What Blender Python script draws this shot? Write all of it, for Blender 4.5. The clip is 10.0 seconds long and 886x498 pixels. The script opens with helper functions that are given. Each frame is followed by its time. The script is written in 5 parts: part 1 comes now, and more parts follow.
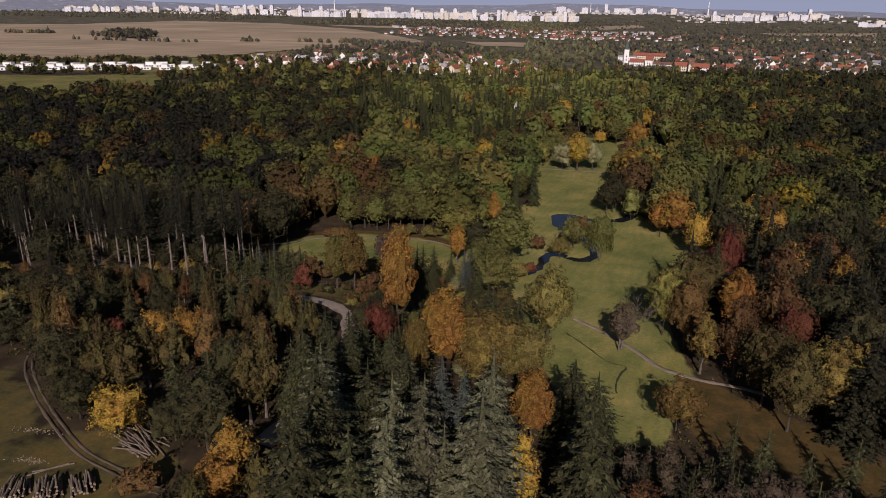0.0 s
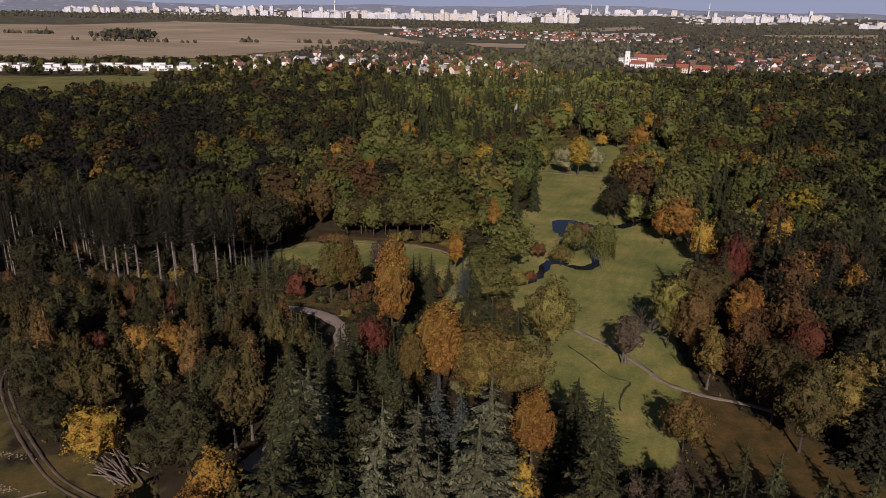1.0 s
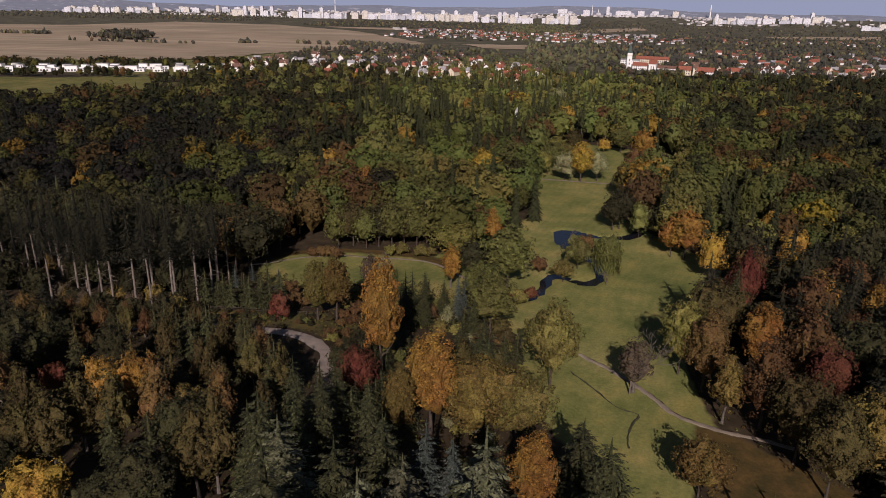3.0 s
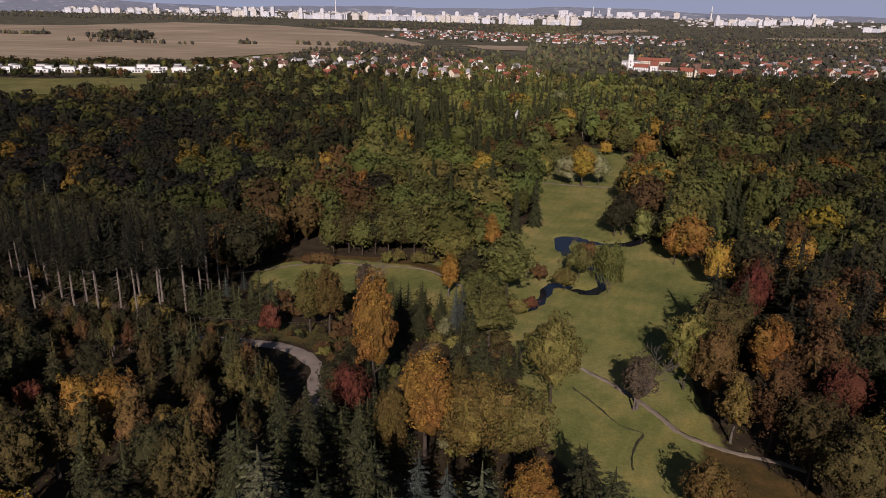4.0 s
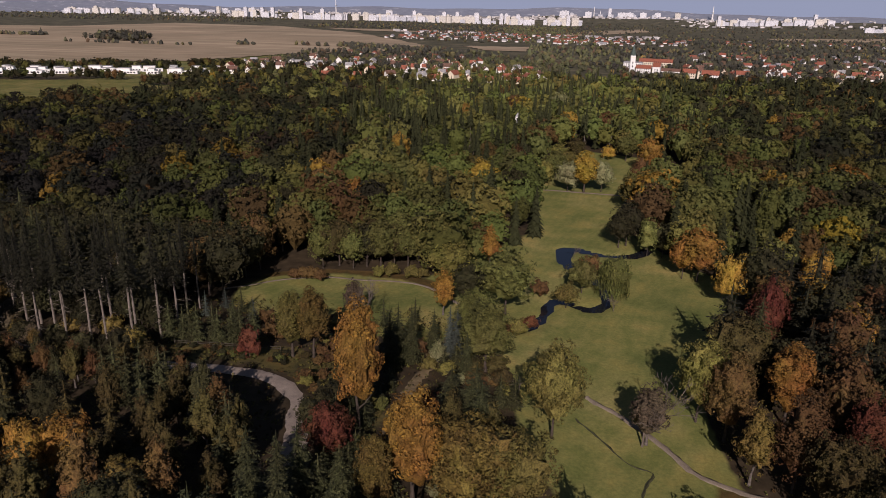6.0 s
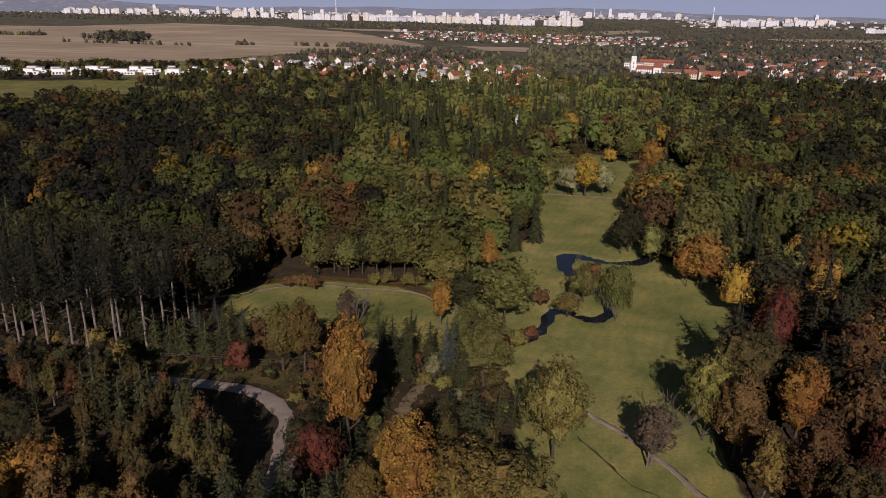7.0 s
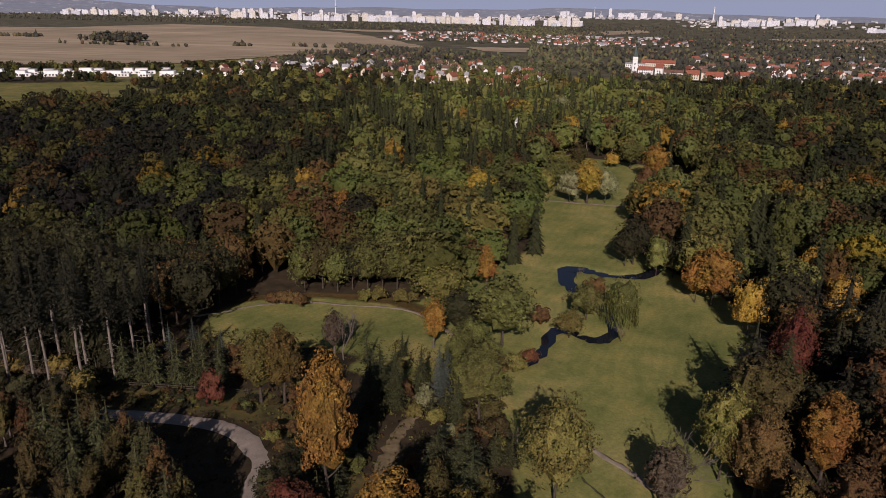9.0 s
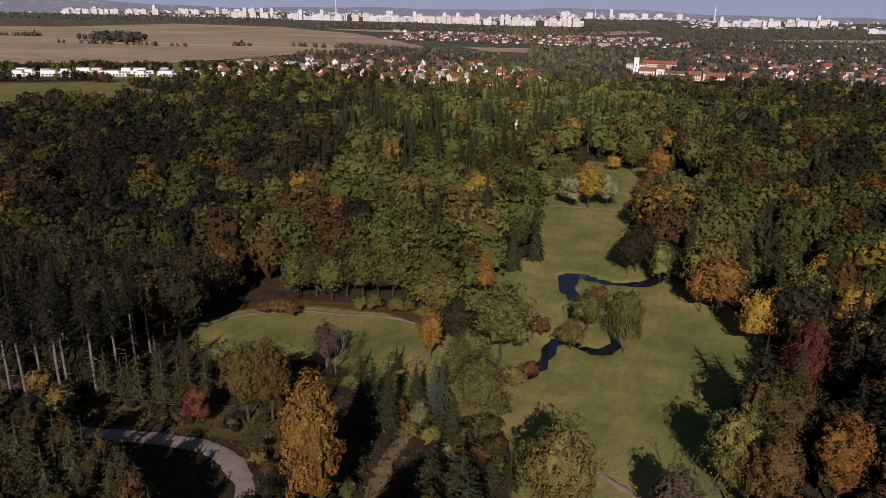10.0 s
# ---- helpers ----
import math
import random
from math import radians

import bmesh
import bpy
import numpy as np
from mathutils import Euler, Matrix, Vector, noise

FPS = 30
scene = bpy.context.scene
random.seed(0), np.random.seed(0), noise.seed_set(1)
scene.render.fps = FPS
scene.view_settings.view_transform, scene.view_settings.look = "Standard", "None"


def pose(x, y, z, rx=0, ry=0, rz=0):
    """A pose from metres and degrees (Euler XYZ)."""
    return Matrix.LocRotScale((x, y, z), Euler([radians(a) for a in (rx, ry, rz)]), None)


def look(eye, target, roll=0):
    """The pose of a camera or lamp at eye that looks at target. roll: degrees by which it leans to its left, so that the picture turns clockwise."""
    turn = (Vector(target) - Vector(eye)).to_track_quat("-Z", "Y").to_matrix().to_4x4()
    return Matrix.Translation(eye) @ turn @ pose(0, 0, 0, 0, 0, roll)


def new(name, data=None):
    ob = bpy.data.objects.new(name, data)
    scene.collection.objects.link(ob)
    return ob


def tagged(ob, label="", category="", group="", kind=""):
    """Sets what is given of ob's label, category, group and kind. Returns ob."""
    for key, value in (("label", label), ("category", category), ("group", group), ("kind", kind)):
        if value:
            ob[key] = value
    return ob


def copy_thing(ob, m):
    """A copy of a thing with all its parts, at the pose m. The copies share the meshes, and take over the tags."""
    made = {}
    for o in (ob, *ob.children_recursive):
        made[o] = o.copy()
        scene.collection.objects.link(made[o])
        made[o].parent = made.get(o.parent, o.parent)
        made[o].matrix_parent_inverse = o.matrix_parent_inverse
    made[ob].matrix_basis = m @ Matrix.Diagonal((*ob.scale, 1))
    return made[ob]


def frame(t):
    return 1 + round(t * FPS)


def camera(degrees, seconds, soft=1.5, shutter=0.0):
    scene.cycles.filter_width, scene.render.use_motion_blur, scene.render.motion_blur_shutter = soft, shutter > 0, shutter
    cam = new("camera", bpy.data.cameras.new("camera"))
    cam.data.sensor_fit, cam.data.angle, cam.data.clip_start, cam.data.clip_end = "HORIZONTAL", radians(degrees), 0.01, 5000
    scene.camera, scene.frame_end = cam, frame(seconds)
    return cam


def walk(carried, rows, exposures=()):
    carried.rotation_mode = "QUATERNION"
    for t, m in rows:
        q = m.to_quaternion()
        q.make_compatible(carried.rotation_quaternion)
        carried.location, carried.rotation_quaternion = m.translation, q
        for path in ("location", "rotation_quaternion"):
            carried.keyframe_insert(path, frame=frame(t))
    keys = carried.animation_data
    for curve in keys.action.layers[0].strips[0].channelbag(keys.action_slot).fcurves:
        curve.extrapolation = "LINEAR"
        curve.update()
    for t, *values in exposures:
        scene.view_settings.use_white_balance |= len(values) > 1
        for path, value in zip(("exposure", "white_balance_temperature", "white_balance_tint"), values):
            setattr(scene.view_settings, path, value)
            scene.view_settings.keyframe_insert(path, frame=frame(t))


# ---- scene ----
cam = camera(65.0, 10.0, soft=0.5)
PATH = [
    (0, (0.265, -8.797, 78.799), (0.051, -6.921, 78.139), 1.0),
    (0.5, (0.208, -5.633, 78.804), (-0.006, -3.757, 78.145), 1.0),
    (1, (0.157, -2.452, 78.81), (-0.057, -0.576, 78.153), 1.1),
    (1.5, (0.116, 0.739, 78.815), (-0.097, 2.616, 78.158), 1.1),
    (2, (0.093, 3.943, 78.818), (-0.121, 5.821, 78.162), 1.2),
    (2.5, (0.089, 7.144, 78.819), (-0.126, 9.021, 78.163), 1.2),
    (4, (0.203, 16.735, 78.804), (-0.014, 18.613, 78.151), 1.3),
    (4.5, (0.25, 19.924, 78.802), (0.032, 21.802, 78.149), 1.3),
    (5, (0.292, 23.1, 78.802), (0.073, 24.978, 78.15), 1.3),
    (5.5, (0.328, 26.249, 78.801), (0.109, 28.127, 78.149), 1.3),
    (7, (0.422, 35.641, 78.8), (0.202, 37.519, 78.149), 1.3),
    (7.5, (0.457, 38.769, 78.798), (0.237, 40.648, 78.147), 1.2),
    (8, (0.493, 41.911, 78.796), (0.273, 43.789, 78.146), 1.2),
    (8.5, (0.527, 45.06, 78.793), (0.306, 46.938, 78.143), 1.2),
    (9, (0.564, 48.223, 78.792), (0.343, 50.101, 78.142), 1.2),
    (9.5, (0.602, 51.389, 78.791), (0.381, 53.267, 78.14), 1.2),
    (10, (0.644, 54.561, 78.789), (0.422, 56.439, 78.139), 1.3),
]
walk(cam, [(t, look(eye, target, roll)) for t, eye, target, roll in PATH], [(0, -0.27, 6450, 23), (10, -0.27, 6450, 23)])

# ---- light ----
SUN_UP, SUN_SIDE = 29.5, 0.05
world = bpy.data.worlds.new("world")
scene.world = world
world.use_nodes = True
sky = world.node_tree.nodes.new("ShaderNodeTexSky")
sky.sky_type, sky.sun_disc = "NISHITA", False
sky.sun_elevation, sky.sun_rotation = radians(SUN_UP), math.pi - SUN_SIDE
sky.air_density, sky.dust_density, sky.ozone_density = 0.8, 0.4, 1.5
world.node_tree.links.new(sky.outputs[0], world.node_tree.nodes["Background"].inputs[0])
world.node_tree.nodes["Background"].inputs[1].default_value = 0.05
sun_data = bpy.data.lights.new("sun", "SUN")
sun_data.energy, sun_data.angle, sun_data.color = 5.0, radians(0.5), (1.0, 0.915, 0.855)
sun = new("sun", sun_data)
sun.matrix_world = look((SUN_SIDE * 100, -100, 100 * math.tan(radians(SUN_UP))), (0, 0, 0))

# ---- materials ----
rng = np.random.default_rng(11)


def material(name, rough=0.8, spec=0.2):
    m = bpy.data.materials.new(name)
    m.use_nodes = True
    b = m.node_tree.nodes["Principled BSDF"]
    b.inputs["Roughness"].default_value = rough
    b.inputs["Specular IOR Level"].default_value = spec
    return m, m.node_tree.nodes, m.node_tree.links, b


def ramp(nodes, stops):
    r = nodes.new("ShaderNodeValToRGB")
    e = r.color_ramp.elements
    while len(e) < len(stops):
        e.new(0.5)
    for el, (p, c) in zip(e, stops):
        el.position, el.color = p, (*c, 1)
    return r


def noise_tex(nodes, links, scale, detail=4, coord=None, rough=0.55):
    n = nodes.new("ShaderNodeTexNoise")
    n.inputs["Scale"].default_value, n.inputs["Detail"].default_value, n.inputs["Roughness"].default_value = scale, detail, rough
    if coord is not None:
        links.new(coord, n.inputs["Vector"])
    return n


def mix(nodes, links, fac, a, b, kind="MIX"):
    m = nodes.new("ShaderNodeMix")
    m.data_type, m.blend_type = "RGBA", kind
    for sock, v in ((m.inputs[0], fac), (m.inputs[6], a), (m.inputs[7], b)):
        if isinstance(v, (int, float)):
            sock.default_value = v
        elif isinstance(v, tuple):
            sock.default_value = (*v, 1)
        else:
            links.new(v, sock)
    return m.outputs[2]


def plain(name, col, rough=0.8, var=0.25, scale=0.6, bump=0.2):
    """A surface of one kind with grain and blotches in it."""
    m, n, l, b = material(name, rough)
    tc = n.new("ShaderNodeTexCoord").outputs["Object"]
    big, fine = noise_tex(n, l, scale, 4, tc), noise_tex(n, l, scale * 12, 3, tc)
    lo, hi = tuple(c * (1 - var) for c in col), tuple(min(1, c * (1 + var)) for c in col)
    r = ramp(n, [(0.3, lo), (0.7, hi)])
    l.new(big.outputs["Fac"], r.inputs[0])
    c = mix(n, l, 0.35, r.outputs[0], fine.outputs["Fac"], "OVERLAY")
    l.new(c, b.inputs["Base Color"])
    bp = n.new("ShaderNodeBump")
    bp.inputs["Strength"].default_value, bp.inputs["Distance"].default_value = bump, 0.05
    l.new(fine.outputs["Fac"], bp.inputs["Height"])
    l.new(bp.outputs[0], b.inputs["Normal"])
    return m


def foliage(name, dark, mid, light):
    """Leaves: each clump has a tone of its own, each tree a cast of its own."""
    m, n, l, b = material(name, 0.65, 0.15)
    geo, info = n.new("ShaderNodeNewGeometry"), n.new("ShaderNodeObjectInfo")
    dark, light = (tuple(0.6 * a + 0.4 * b for a, b in zip(q, mid)) for q in (dark, light))
    r = ramp(n, [(0.0, dark), (0.5, mid), (1.0, light)])
    l.new(geo.outputs["Random Per Island"], r.inputs[0])
    tc = n.new("ShaderNodeTexCoord").outputs["Object"]
    patch = noise_tex(n, l, 0.35, 2, tc)
    c = mix(n, l, 0.5, r.outputs[0], patch.outputs["Fac"], "OVERLAY")
    grain = noise_tex(n, l, 3.2, 3, tc, 0.75)
    # Dark spots put the shade of gaps between leaves into the colour.
    spots = ramp(n, [(0.36, (0.42, 0.42, 0.42)), (0.52, (1.0, 1.0, 1.0)), (0.68, (1.38, 1.35, 1.28))])
    l.new(grain.outputs["Fac"], spots.inputs[0])
    c = mix(n, l, 1.0, c, spots.outputs[0], "MULTIPLY")
    bp = n.new("ShaderNodeBump")
    bp.inputs["Strength"].default_value, bp.inputs["Distance"].default_value = 0.9, 0.35
    l.new(grain.outputs["Fac"], bp.inputs["Height"])
    l.new(bp.outputs[0], b.inputs["Normal"])
    hsv = n.new("ShaderNodeHueSaturation")
    for out, lo, hi in (("Hue", 0.488, 0.512), ("Value", 0.8, 1.2)):
        mr = n.new("ShaderNodeMapRange")
        mr.inputs[3].default_value, mr.inputs[4].default_value = lo, hi
        l.new(info.outputs["Random"], mr.inputs[0])
        if out == "Hue":
            turn = n.new("ShaderNodeMath")
            turn.operation = "MULTIPLY_ADD"
            l.new(noise_tex(n, l, 0.16, 2, tc).outputs["Fac"], turn.inputs[0])
            turn.inputs[1].default_value = 0.085
            low = n.new("ShaderNodeMath")
            low.operation = "SUBTRACT"
            l.new(mr.outputs[0], low.inputs[0])
            low.inputs[1].default_value = 0.0425
            l.new(low.outputs[0], turn.inputs[2])
            l.new(turn.outputs[0], hsv.inputs[out])
        else:
            l.new(mr.outputs[0], hsv.inputs[out])
    l.new(c, hsv.inputs["Color"])
    l.new(hsv.outputs[0], b.inputs["Base Color"])
    return m


LEAF = {
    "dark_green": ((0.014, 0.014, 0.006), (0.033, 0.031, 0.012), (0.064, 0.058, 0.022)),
    "green": ((0.042, 0.046, 0.012), (0.102, 0.105, 0.027), (0.182, 0.180, 0.050)),
    "olive": ((0.050, 0.046, 0.012), (0.128, 0.111, 0.028), (0.22, 0.185, 0.050)),
    "golden": ((0.105, 0.073, 0.014), (0.275, 0.170, 0.027), (0.42, 0.265, 0.046)),
    "orange": ((0.085, 0.052, 0.013), (0.240, 0.130, 0.026), (0.38, 0.21, 0.040)),
    "rust": ((0.044, 0.026, 0.01), (0.105, 0.06, 0.021), (0.175, 0.1, 0.034)),
    "ochre": ((0.056, 0.042, 0.011), (0.13, 0.093, 0.023), (0.215, 0.152, 0.04)),
    "dull_olive": ((0.022, 0.019, 0.006), (0.060, 0.048, 0.015), (0.108, 0.084, 0.026)),
    "red": ((0.04, 0.015, 0.009), (0.098, 0.034, 0.017), (0.16, 0.058, 0.028)),
    "spruce": ((0.016, 0.018, 0.007), (0.045, 0.047, 0.018), (0.104, 0.103, 0.043)),
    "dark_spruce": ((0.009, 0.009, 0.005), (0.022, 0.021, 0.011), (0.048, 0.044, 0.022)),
    "blue_spruce": ((0.03, 0.038, 0.031), (0.066, 0.078, 0.062), (0.118, 0.132, 0.106)),
    "grey_spruce": ((0.046, 0.047, 0.024), (0.11, 0.11, 0.056), (0.19, 0.187, 0.106)),
    "umber": ((0.030, 0.023, 0.013), (0.076, 0.057, 0.034), (0.125, 0.096, 0.060)),
    "pale": ((0.085, 0.088, 0.036), (0.165, 0.162, 0.070), (0.25, 0.24, 0.12)),
}
WORDS = {"dark_green": "dark green", "green": "green", "olive": "olive green", "golden": "golden yellow", "orange": "bright orange",
         "rust": "rust brown", "ochre": "ochre yellow", "dull_olive": "dull olive", "red": "dark red", "spruce": "dark green", "dark_spruce": "dark", "blue_spruce": "blue-grey", "grey_spruce": "grey-green", "umber": "grey-brown", "pale": "pale silvery"}
LEAF_MAT = {k: foliage("leaves_" + k, *v) for k, v in LEAF.items()}
BARK = plain("bark", (0.065, 0.05, 0.038), 0.9, 0.35, 1.2, 0.6)
PALE_BARK = plain("pale_bark", (0.165, 0.138, 0.11), 0.85, 0.3, 1.2, 0.4)
BIRCH_BARK = plain("birch_bark", (0.12, 0.10, 0.082), 0.85, 0.4, 1.2, 0.4)
TWIGS = plain("bare_twigs", (0.13, 0.105, 0.082), 0.9, 0.25, 1.0, 0.3)


def stuff_leaf_material():
    """Far woods: the colour of each tree is stored on its corners."""
    m, n, l, b = material("far_leaves", 0.7, 0.1)
    at, geo = n.new("ShaderNodeAttribute"), n.new("ShaderNodeNewGeometry")
    at.attribute_name = "tint"
    r = ramp(n, [(0.0, (0.88, 0.88, 0.88)), (1.0, (1.12, 1.12, 1.10))])
    l.new(geo.outputs["Random Per Island"], r.inputs[0])
    c = mix(n, l, 1.0, at.outputs["Color"], r.outputs[0], "MULTIPLY")
    grain = noise_tex(n, l, 1.5, 3, n.new("ShaderNodeTexCoord").outputs["Object"], 0.75)
    # Shaded leaf gaps are painted as dark spots on the far crowns too.
    spots = ramp(n, [(0.36, (0.72, 0.72, 0.72)), (0.52, (1.0, 1.0, 1.0)), (0.70, (1.25, 1.23, 1.18))])
    l.new(grain.outputs["Fac"], spots.inputs[0])
    l.new(mix(n, l, 1.0, c, spots.outputs[0], "MULTIPLY"), b.inputs["Base Color"])
    bp = n.new("ShaderNodeBump")
    bp.inputs["Strength"].default_value, bp.inputs["Distance"].default_value = 0.9, 0.6
    l.new(grain.outputs["Fac"], bp.inputs["Height"])
    l.new(bp.outputs[0], b.inputs["Normal"])
    return m


FAR_LEAF = stuff_leaf_material()

# ---- land ----
MEADOW = [(7.4, 348.5), (5.1, 315.8), (8.6, 282.1), (7, 259.9), (-0.5, 249.5), (-11.9, 236.6), (-16.3, 217.9), (-11.2, 201.4), (-1.4, 189.6), (-3.1, 176.6), (1.1, 161.4), (2.3, 142.6), (6.4, 133.4), (12.3, 121.9),
          (17.4, 108.2), (31.1, 108.3), (34.7, 122.3), (42.4, 131.5), (41.1, 145.5), (40.8, 161.9), (43.4, 180.5), (52.9, 199.3), (62.3, 218), (66, 232.1), (61.9, 243.8), (51.7, 263.7), (43.6, 277.7), (40.4, 295.2), (41.8, 323.3), (49.3, 346.9)]
UPPER_MEADOW = [(5.4, 351.9), (1.9, 381), (13.9, 414), (24, 451.6), (42.5, 448.7), (68.3, 436.5), (84.4, 418.1), (86.9, 388.8), (73.6, 359), (49.3, 346.9), (7.4, 347.4)]
GLADE = [(-80, 207.6), (-74.6, 222.7), (-58.5, 227.3), (-47.1, 227.3), (-36, 226.5), (-27, 222), (-21, 212), (-20, 202), (-23.6, 194), (-32.1, 188.7), (-47.5, 192.4), (-66.4, 187.9), (-77, 194.8)]
BROWN = [(38.3, 138.6), (46.2, 132.6), (57.2, 123.2), (69.2, 110.1), (78.3, 95.8), (64.6, 91.3), (46.7, 105.7), (36.8, 112.9), (33.7, 124.6)]
GRASSY = [(-35.8, 180.6), (-28.9, 224.9), (-17.8, 248.2), (-0.9, 271.5), (12.1, 299.6), (13.2, 241.3), (0.7, 180.2), (-16.5, 175.5)]
GLADE_BANK = [(-82, 208), (-76, 225), (-60, 230), (-46, 231), (-34, 230), (-24, 226), (-16, 214), (-19, 211), (-28, 220.5), (-36, 225), (-47, 225.5), (-58, 225.5), (-73, 220.5)]
SLOPE = [(-84, 152), (-82, 166), (-50.9, 169.1), (-30, 160), (-20, 140), (-22, 112), (-30, 108), (-32, 125), (-38, 141), (-47, 151), (-58, 154)]
LOG_FIELD = [(-104.9, 104.2), (-85.9, 96.9), (-70.4, 80.3), (-59, 82.4), (-47.4, 77.5), (-44.4, 68.1), (-52.7, 54.4), (-86.6, 43.6), (-124.4, 61.6)]
ROAD = [(-113, 157), (-100, 150.5), (-88.6, 147.3), (-79.2, 150.1), (-70.7, 151.8), (-56.4, 151.7), (-47.8, 149.2), (-41.9, 143.3), (-37.4, 133.7), (-34.3, 121.9), (-32.7, 110.1), (-33.4, 96), (-37.9, 79.7)]
TRACK = [(-95.5, 106.4), (-90.6, 98.1), (-79, 86.2), (-65.5, 74.9), (-55.9, 70.1), (-45.3, 65.8)]
PATH_LOW = [(16.4, 164.1), (18.4, 161.8), (23.4, 157.3), (30.4, 147.4), (34.4, 140.4), (41.3, 136.2), (45.5, 134.9), (50, 133.6), (55, 131.5)]
PATH_TOP = [(-2.3, 349.5), (7.4, 349.1), (19, 348.1), (32.7, 346.6), (49.3, 344.5), (58.2, 342.3)]
PATH_GLADE = [(-83.7, 206.4), (-77.2, 211.6), (-69.8, 218), (-58.4, 222.6), (-47, 222.1), (-35.6, 222.7), (-26, 219.7), (-15.2, 207.4), (-7.3, 196.7), (-5.2, 187.3)]
STREAM = [(45.7, 269.5), (41.9, 264.2), (37.1, 260.6), (30.3, 260.1), (25.4, 261.8), (20.5, 264.6), (16.2, 263.5), (15.3, 255.3), (16.9, 247.2), (20.9, 239.6), (25.5, 232), (26.4, 223.8), (25.3, 216.2), (21.9, 212.5),
          (18.5, 213.3), (14.6, 216.8), (11, 216.8), (8.9, 210.9), (6.6, 201.4), (2.4, 194.4)]
STREAM_W = [4, 4, 4, 2.6, 3, 4.5, 6, 5, 3.6, 3, 2.4, 2.4, 2.8, 3.2, 2.4, 2.2, 3.2, 3.4, 3.2, 2]


def smooth(a, b, v):
    t = np.clip((np.asarray(v, float) - a) / (b - a), 0, 1)
    return t * t * (3 - 2 * t)


def spline(pts, step=1.0):
    """Points along a soft curve through pts."""
    p = np.array(pts, float)
    p = np.vstack([2 * p[0] - p[1], p, 2 * p[-1] - p[-2]])
    out = []
    for i in range(1, len(p) - 2):
        n = max(2, int(np.linalg.norm(p[i + 1][:2] - p[i][:2]) / step))
        t = np.linspace(0, 1, n, endpoint=False)[:, None]
        a, b, c, d = p[i - 1], p[i], p[i + 1], p[i + 2]
        out.append(0.5 * (2 * b + (c - a) * t + (2 * a - 5 * b + 4 * c - d) * t ** 2 + (3 * b - a - 3 * c + d) * t ** 3))
    return np.vstack(out + [p[-2:-1]])


def line_dist(x, y, pts):
    """The distance to a line of points, and the place along it."""
    x, y = np.asarray(x, float), np.asarray(y, float)
    best, where = np.full(x.shape, 1e9), np.zeros(x.shape)
    p = np.asarray(pts, float)
    for i, (a, b) in enumerate(zip(p[:-1, :2], p[1:, :2])):
        d = b - a
        t = np.clip(((x - a[0]) * d[0] + (y - a[1]) * d[1]) / (d @ d + 1e-9), 0, 1)
        r = np.hypot(x - a[0] - t * d[0], y - a[1] - t * d[1])
        near = r < best
        best, where = np.where(near, r, best), np.where(near, i + t, where)
    return best, where


def inside(x, y, poly):
    """The distance into a polygon; negative outside it."""
    x, y = np.asarray(x, float), np.asarray(y, float)
    odd = np.zeros(x.shape, bool)
    for (x0, y0), (x1, y1) in zip(poly, poly[1:] + poly[:1]):
        cross = ((y0 > y) != (y1 > y)) & (x < (x1 - x0) * (y - y0) / (y1 - y0 + 1e-12) + x0)
        odd ^= cross
    d, _ = line_dist(x, y, poly + poly[:1])
    return np.where(odd, d, -d)


STREAM_LINE = spline([(*p, w) for p, w in zip(STREAM, STREAM_W)], 1.5)


def in_stream(x, y):
    """The distance into the stream; negative on land."""
    d, k = line_dist(x, y, STREAM_LINE)
    return np.interp(k, np.arange(len(STREAM_LINE)), STREAM_LINE[:, 2]) * 0.5 - d


def base_height(x, y):
    x, y = np.asarray(x, float), np.asarray(y, float)
    z = 14.0 * smooth(25, -40, x) * smooth(236, 64, y)
    z = z + 5 * smooth(90, 260, x) * smooth(830, 350, y)
    z = z + 6 * smooth(830, 1800, y) * smooth(0, -600, x) + 12 * smooth(2400, 4100, y)
    z = z + (36 + 12 * np.sin(x / 700) + 7 * np.sin(x / 260 + 1) + 3 * np.sin(x / 95)) * smooth(3900, 4750, y + np.abs(x + 550) * 0.12)
    return z


def height(x, y):
    """The land's height."""
    z = base_height(x, y)
    x, y = np.asarray(x, float), np.asarray(y, float)
    near = (x > 0) & (x < 60) & (y > 180) & (y < 290)
    if near.any():
        d = np.full(z.shape, -99.0)
        d[near] = in_stream(x[near], y[near])
        z = z - 0.9 * smooth(-0.7, 0.6, d)
    return z


def axis(lo, hi, step, ends, grow=1.12):
    v = list(np.arange(lo, hi + step / 2, step))
    for sign, end in ((-1, ends[0]), (1, ends[1])):
        s, p = step, (v[0] if sign < 0 else v[-1])
        while sign * (end - p) > 0:
            s *= grow
            p += sign * s
            v = [p] + v if sign < 0 else v + [p]
    return np.array(v)


def mesh_from(name, verts, faces, mats, smooth_faces=False, slots=None):
    """A mesh from an array of corners and an array of three- or four-sided faces."""
    me = bpy.data.meshes.new(name)
    verts, faces = np.asarray(verts, np.float32), np.asarray(faces, np.int32)
    me.vertices.add(len(verts))
    me.vertices.foreach_set("co", verts.ravel())
    k = faces.shape[1]
    me.loops.add(faces.size)
    me.loops.foreach_set("vertex_index", faces.ravel())
    me.polygons.add(len(faces))
    me.polygons.foreach_set("loop_start", np.arange(0, faces.size, k, dtype=np.int32))
    me.polygons.foreach_set("loop_total", np.full(len(faces), k, np.int32))
    for m in mats:
        me.materials.append(m)
    if slots is not None:
        me.polygons.foreach_set("material_index", np.asarray(slots, np.int32))
    me.polygons.foreach_set("use_smooth", np.full(len(faces), smooth_faces))
    me.update(calc_edges=True)
    me.validate()
    return me


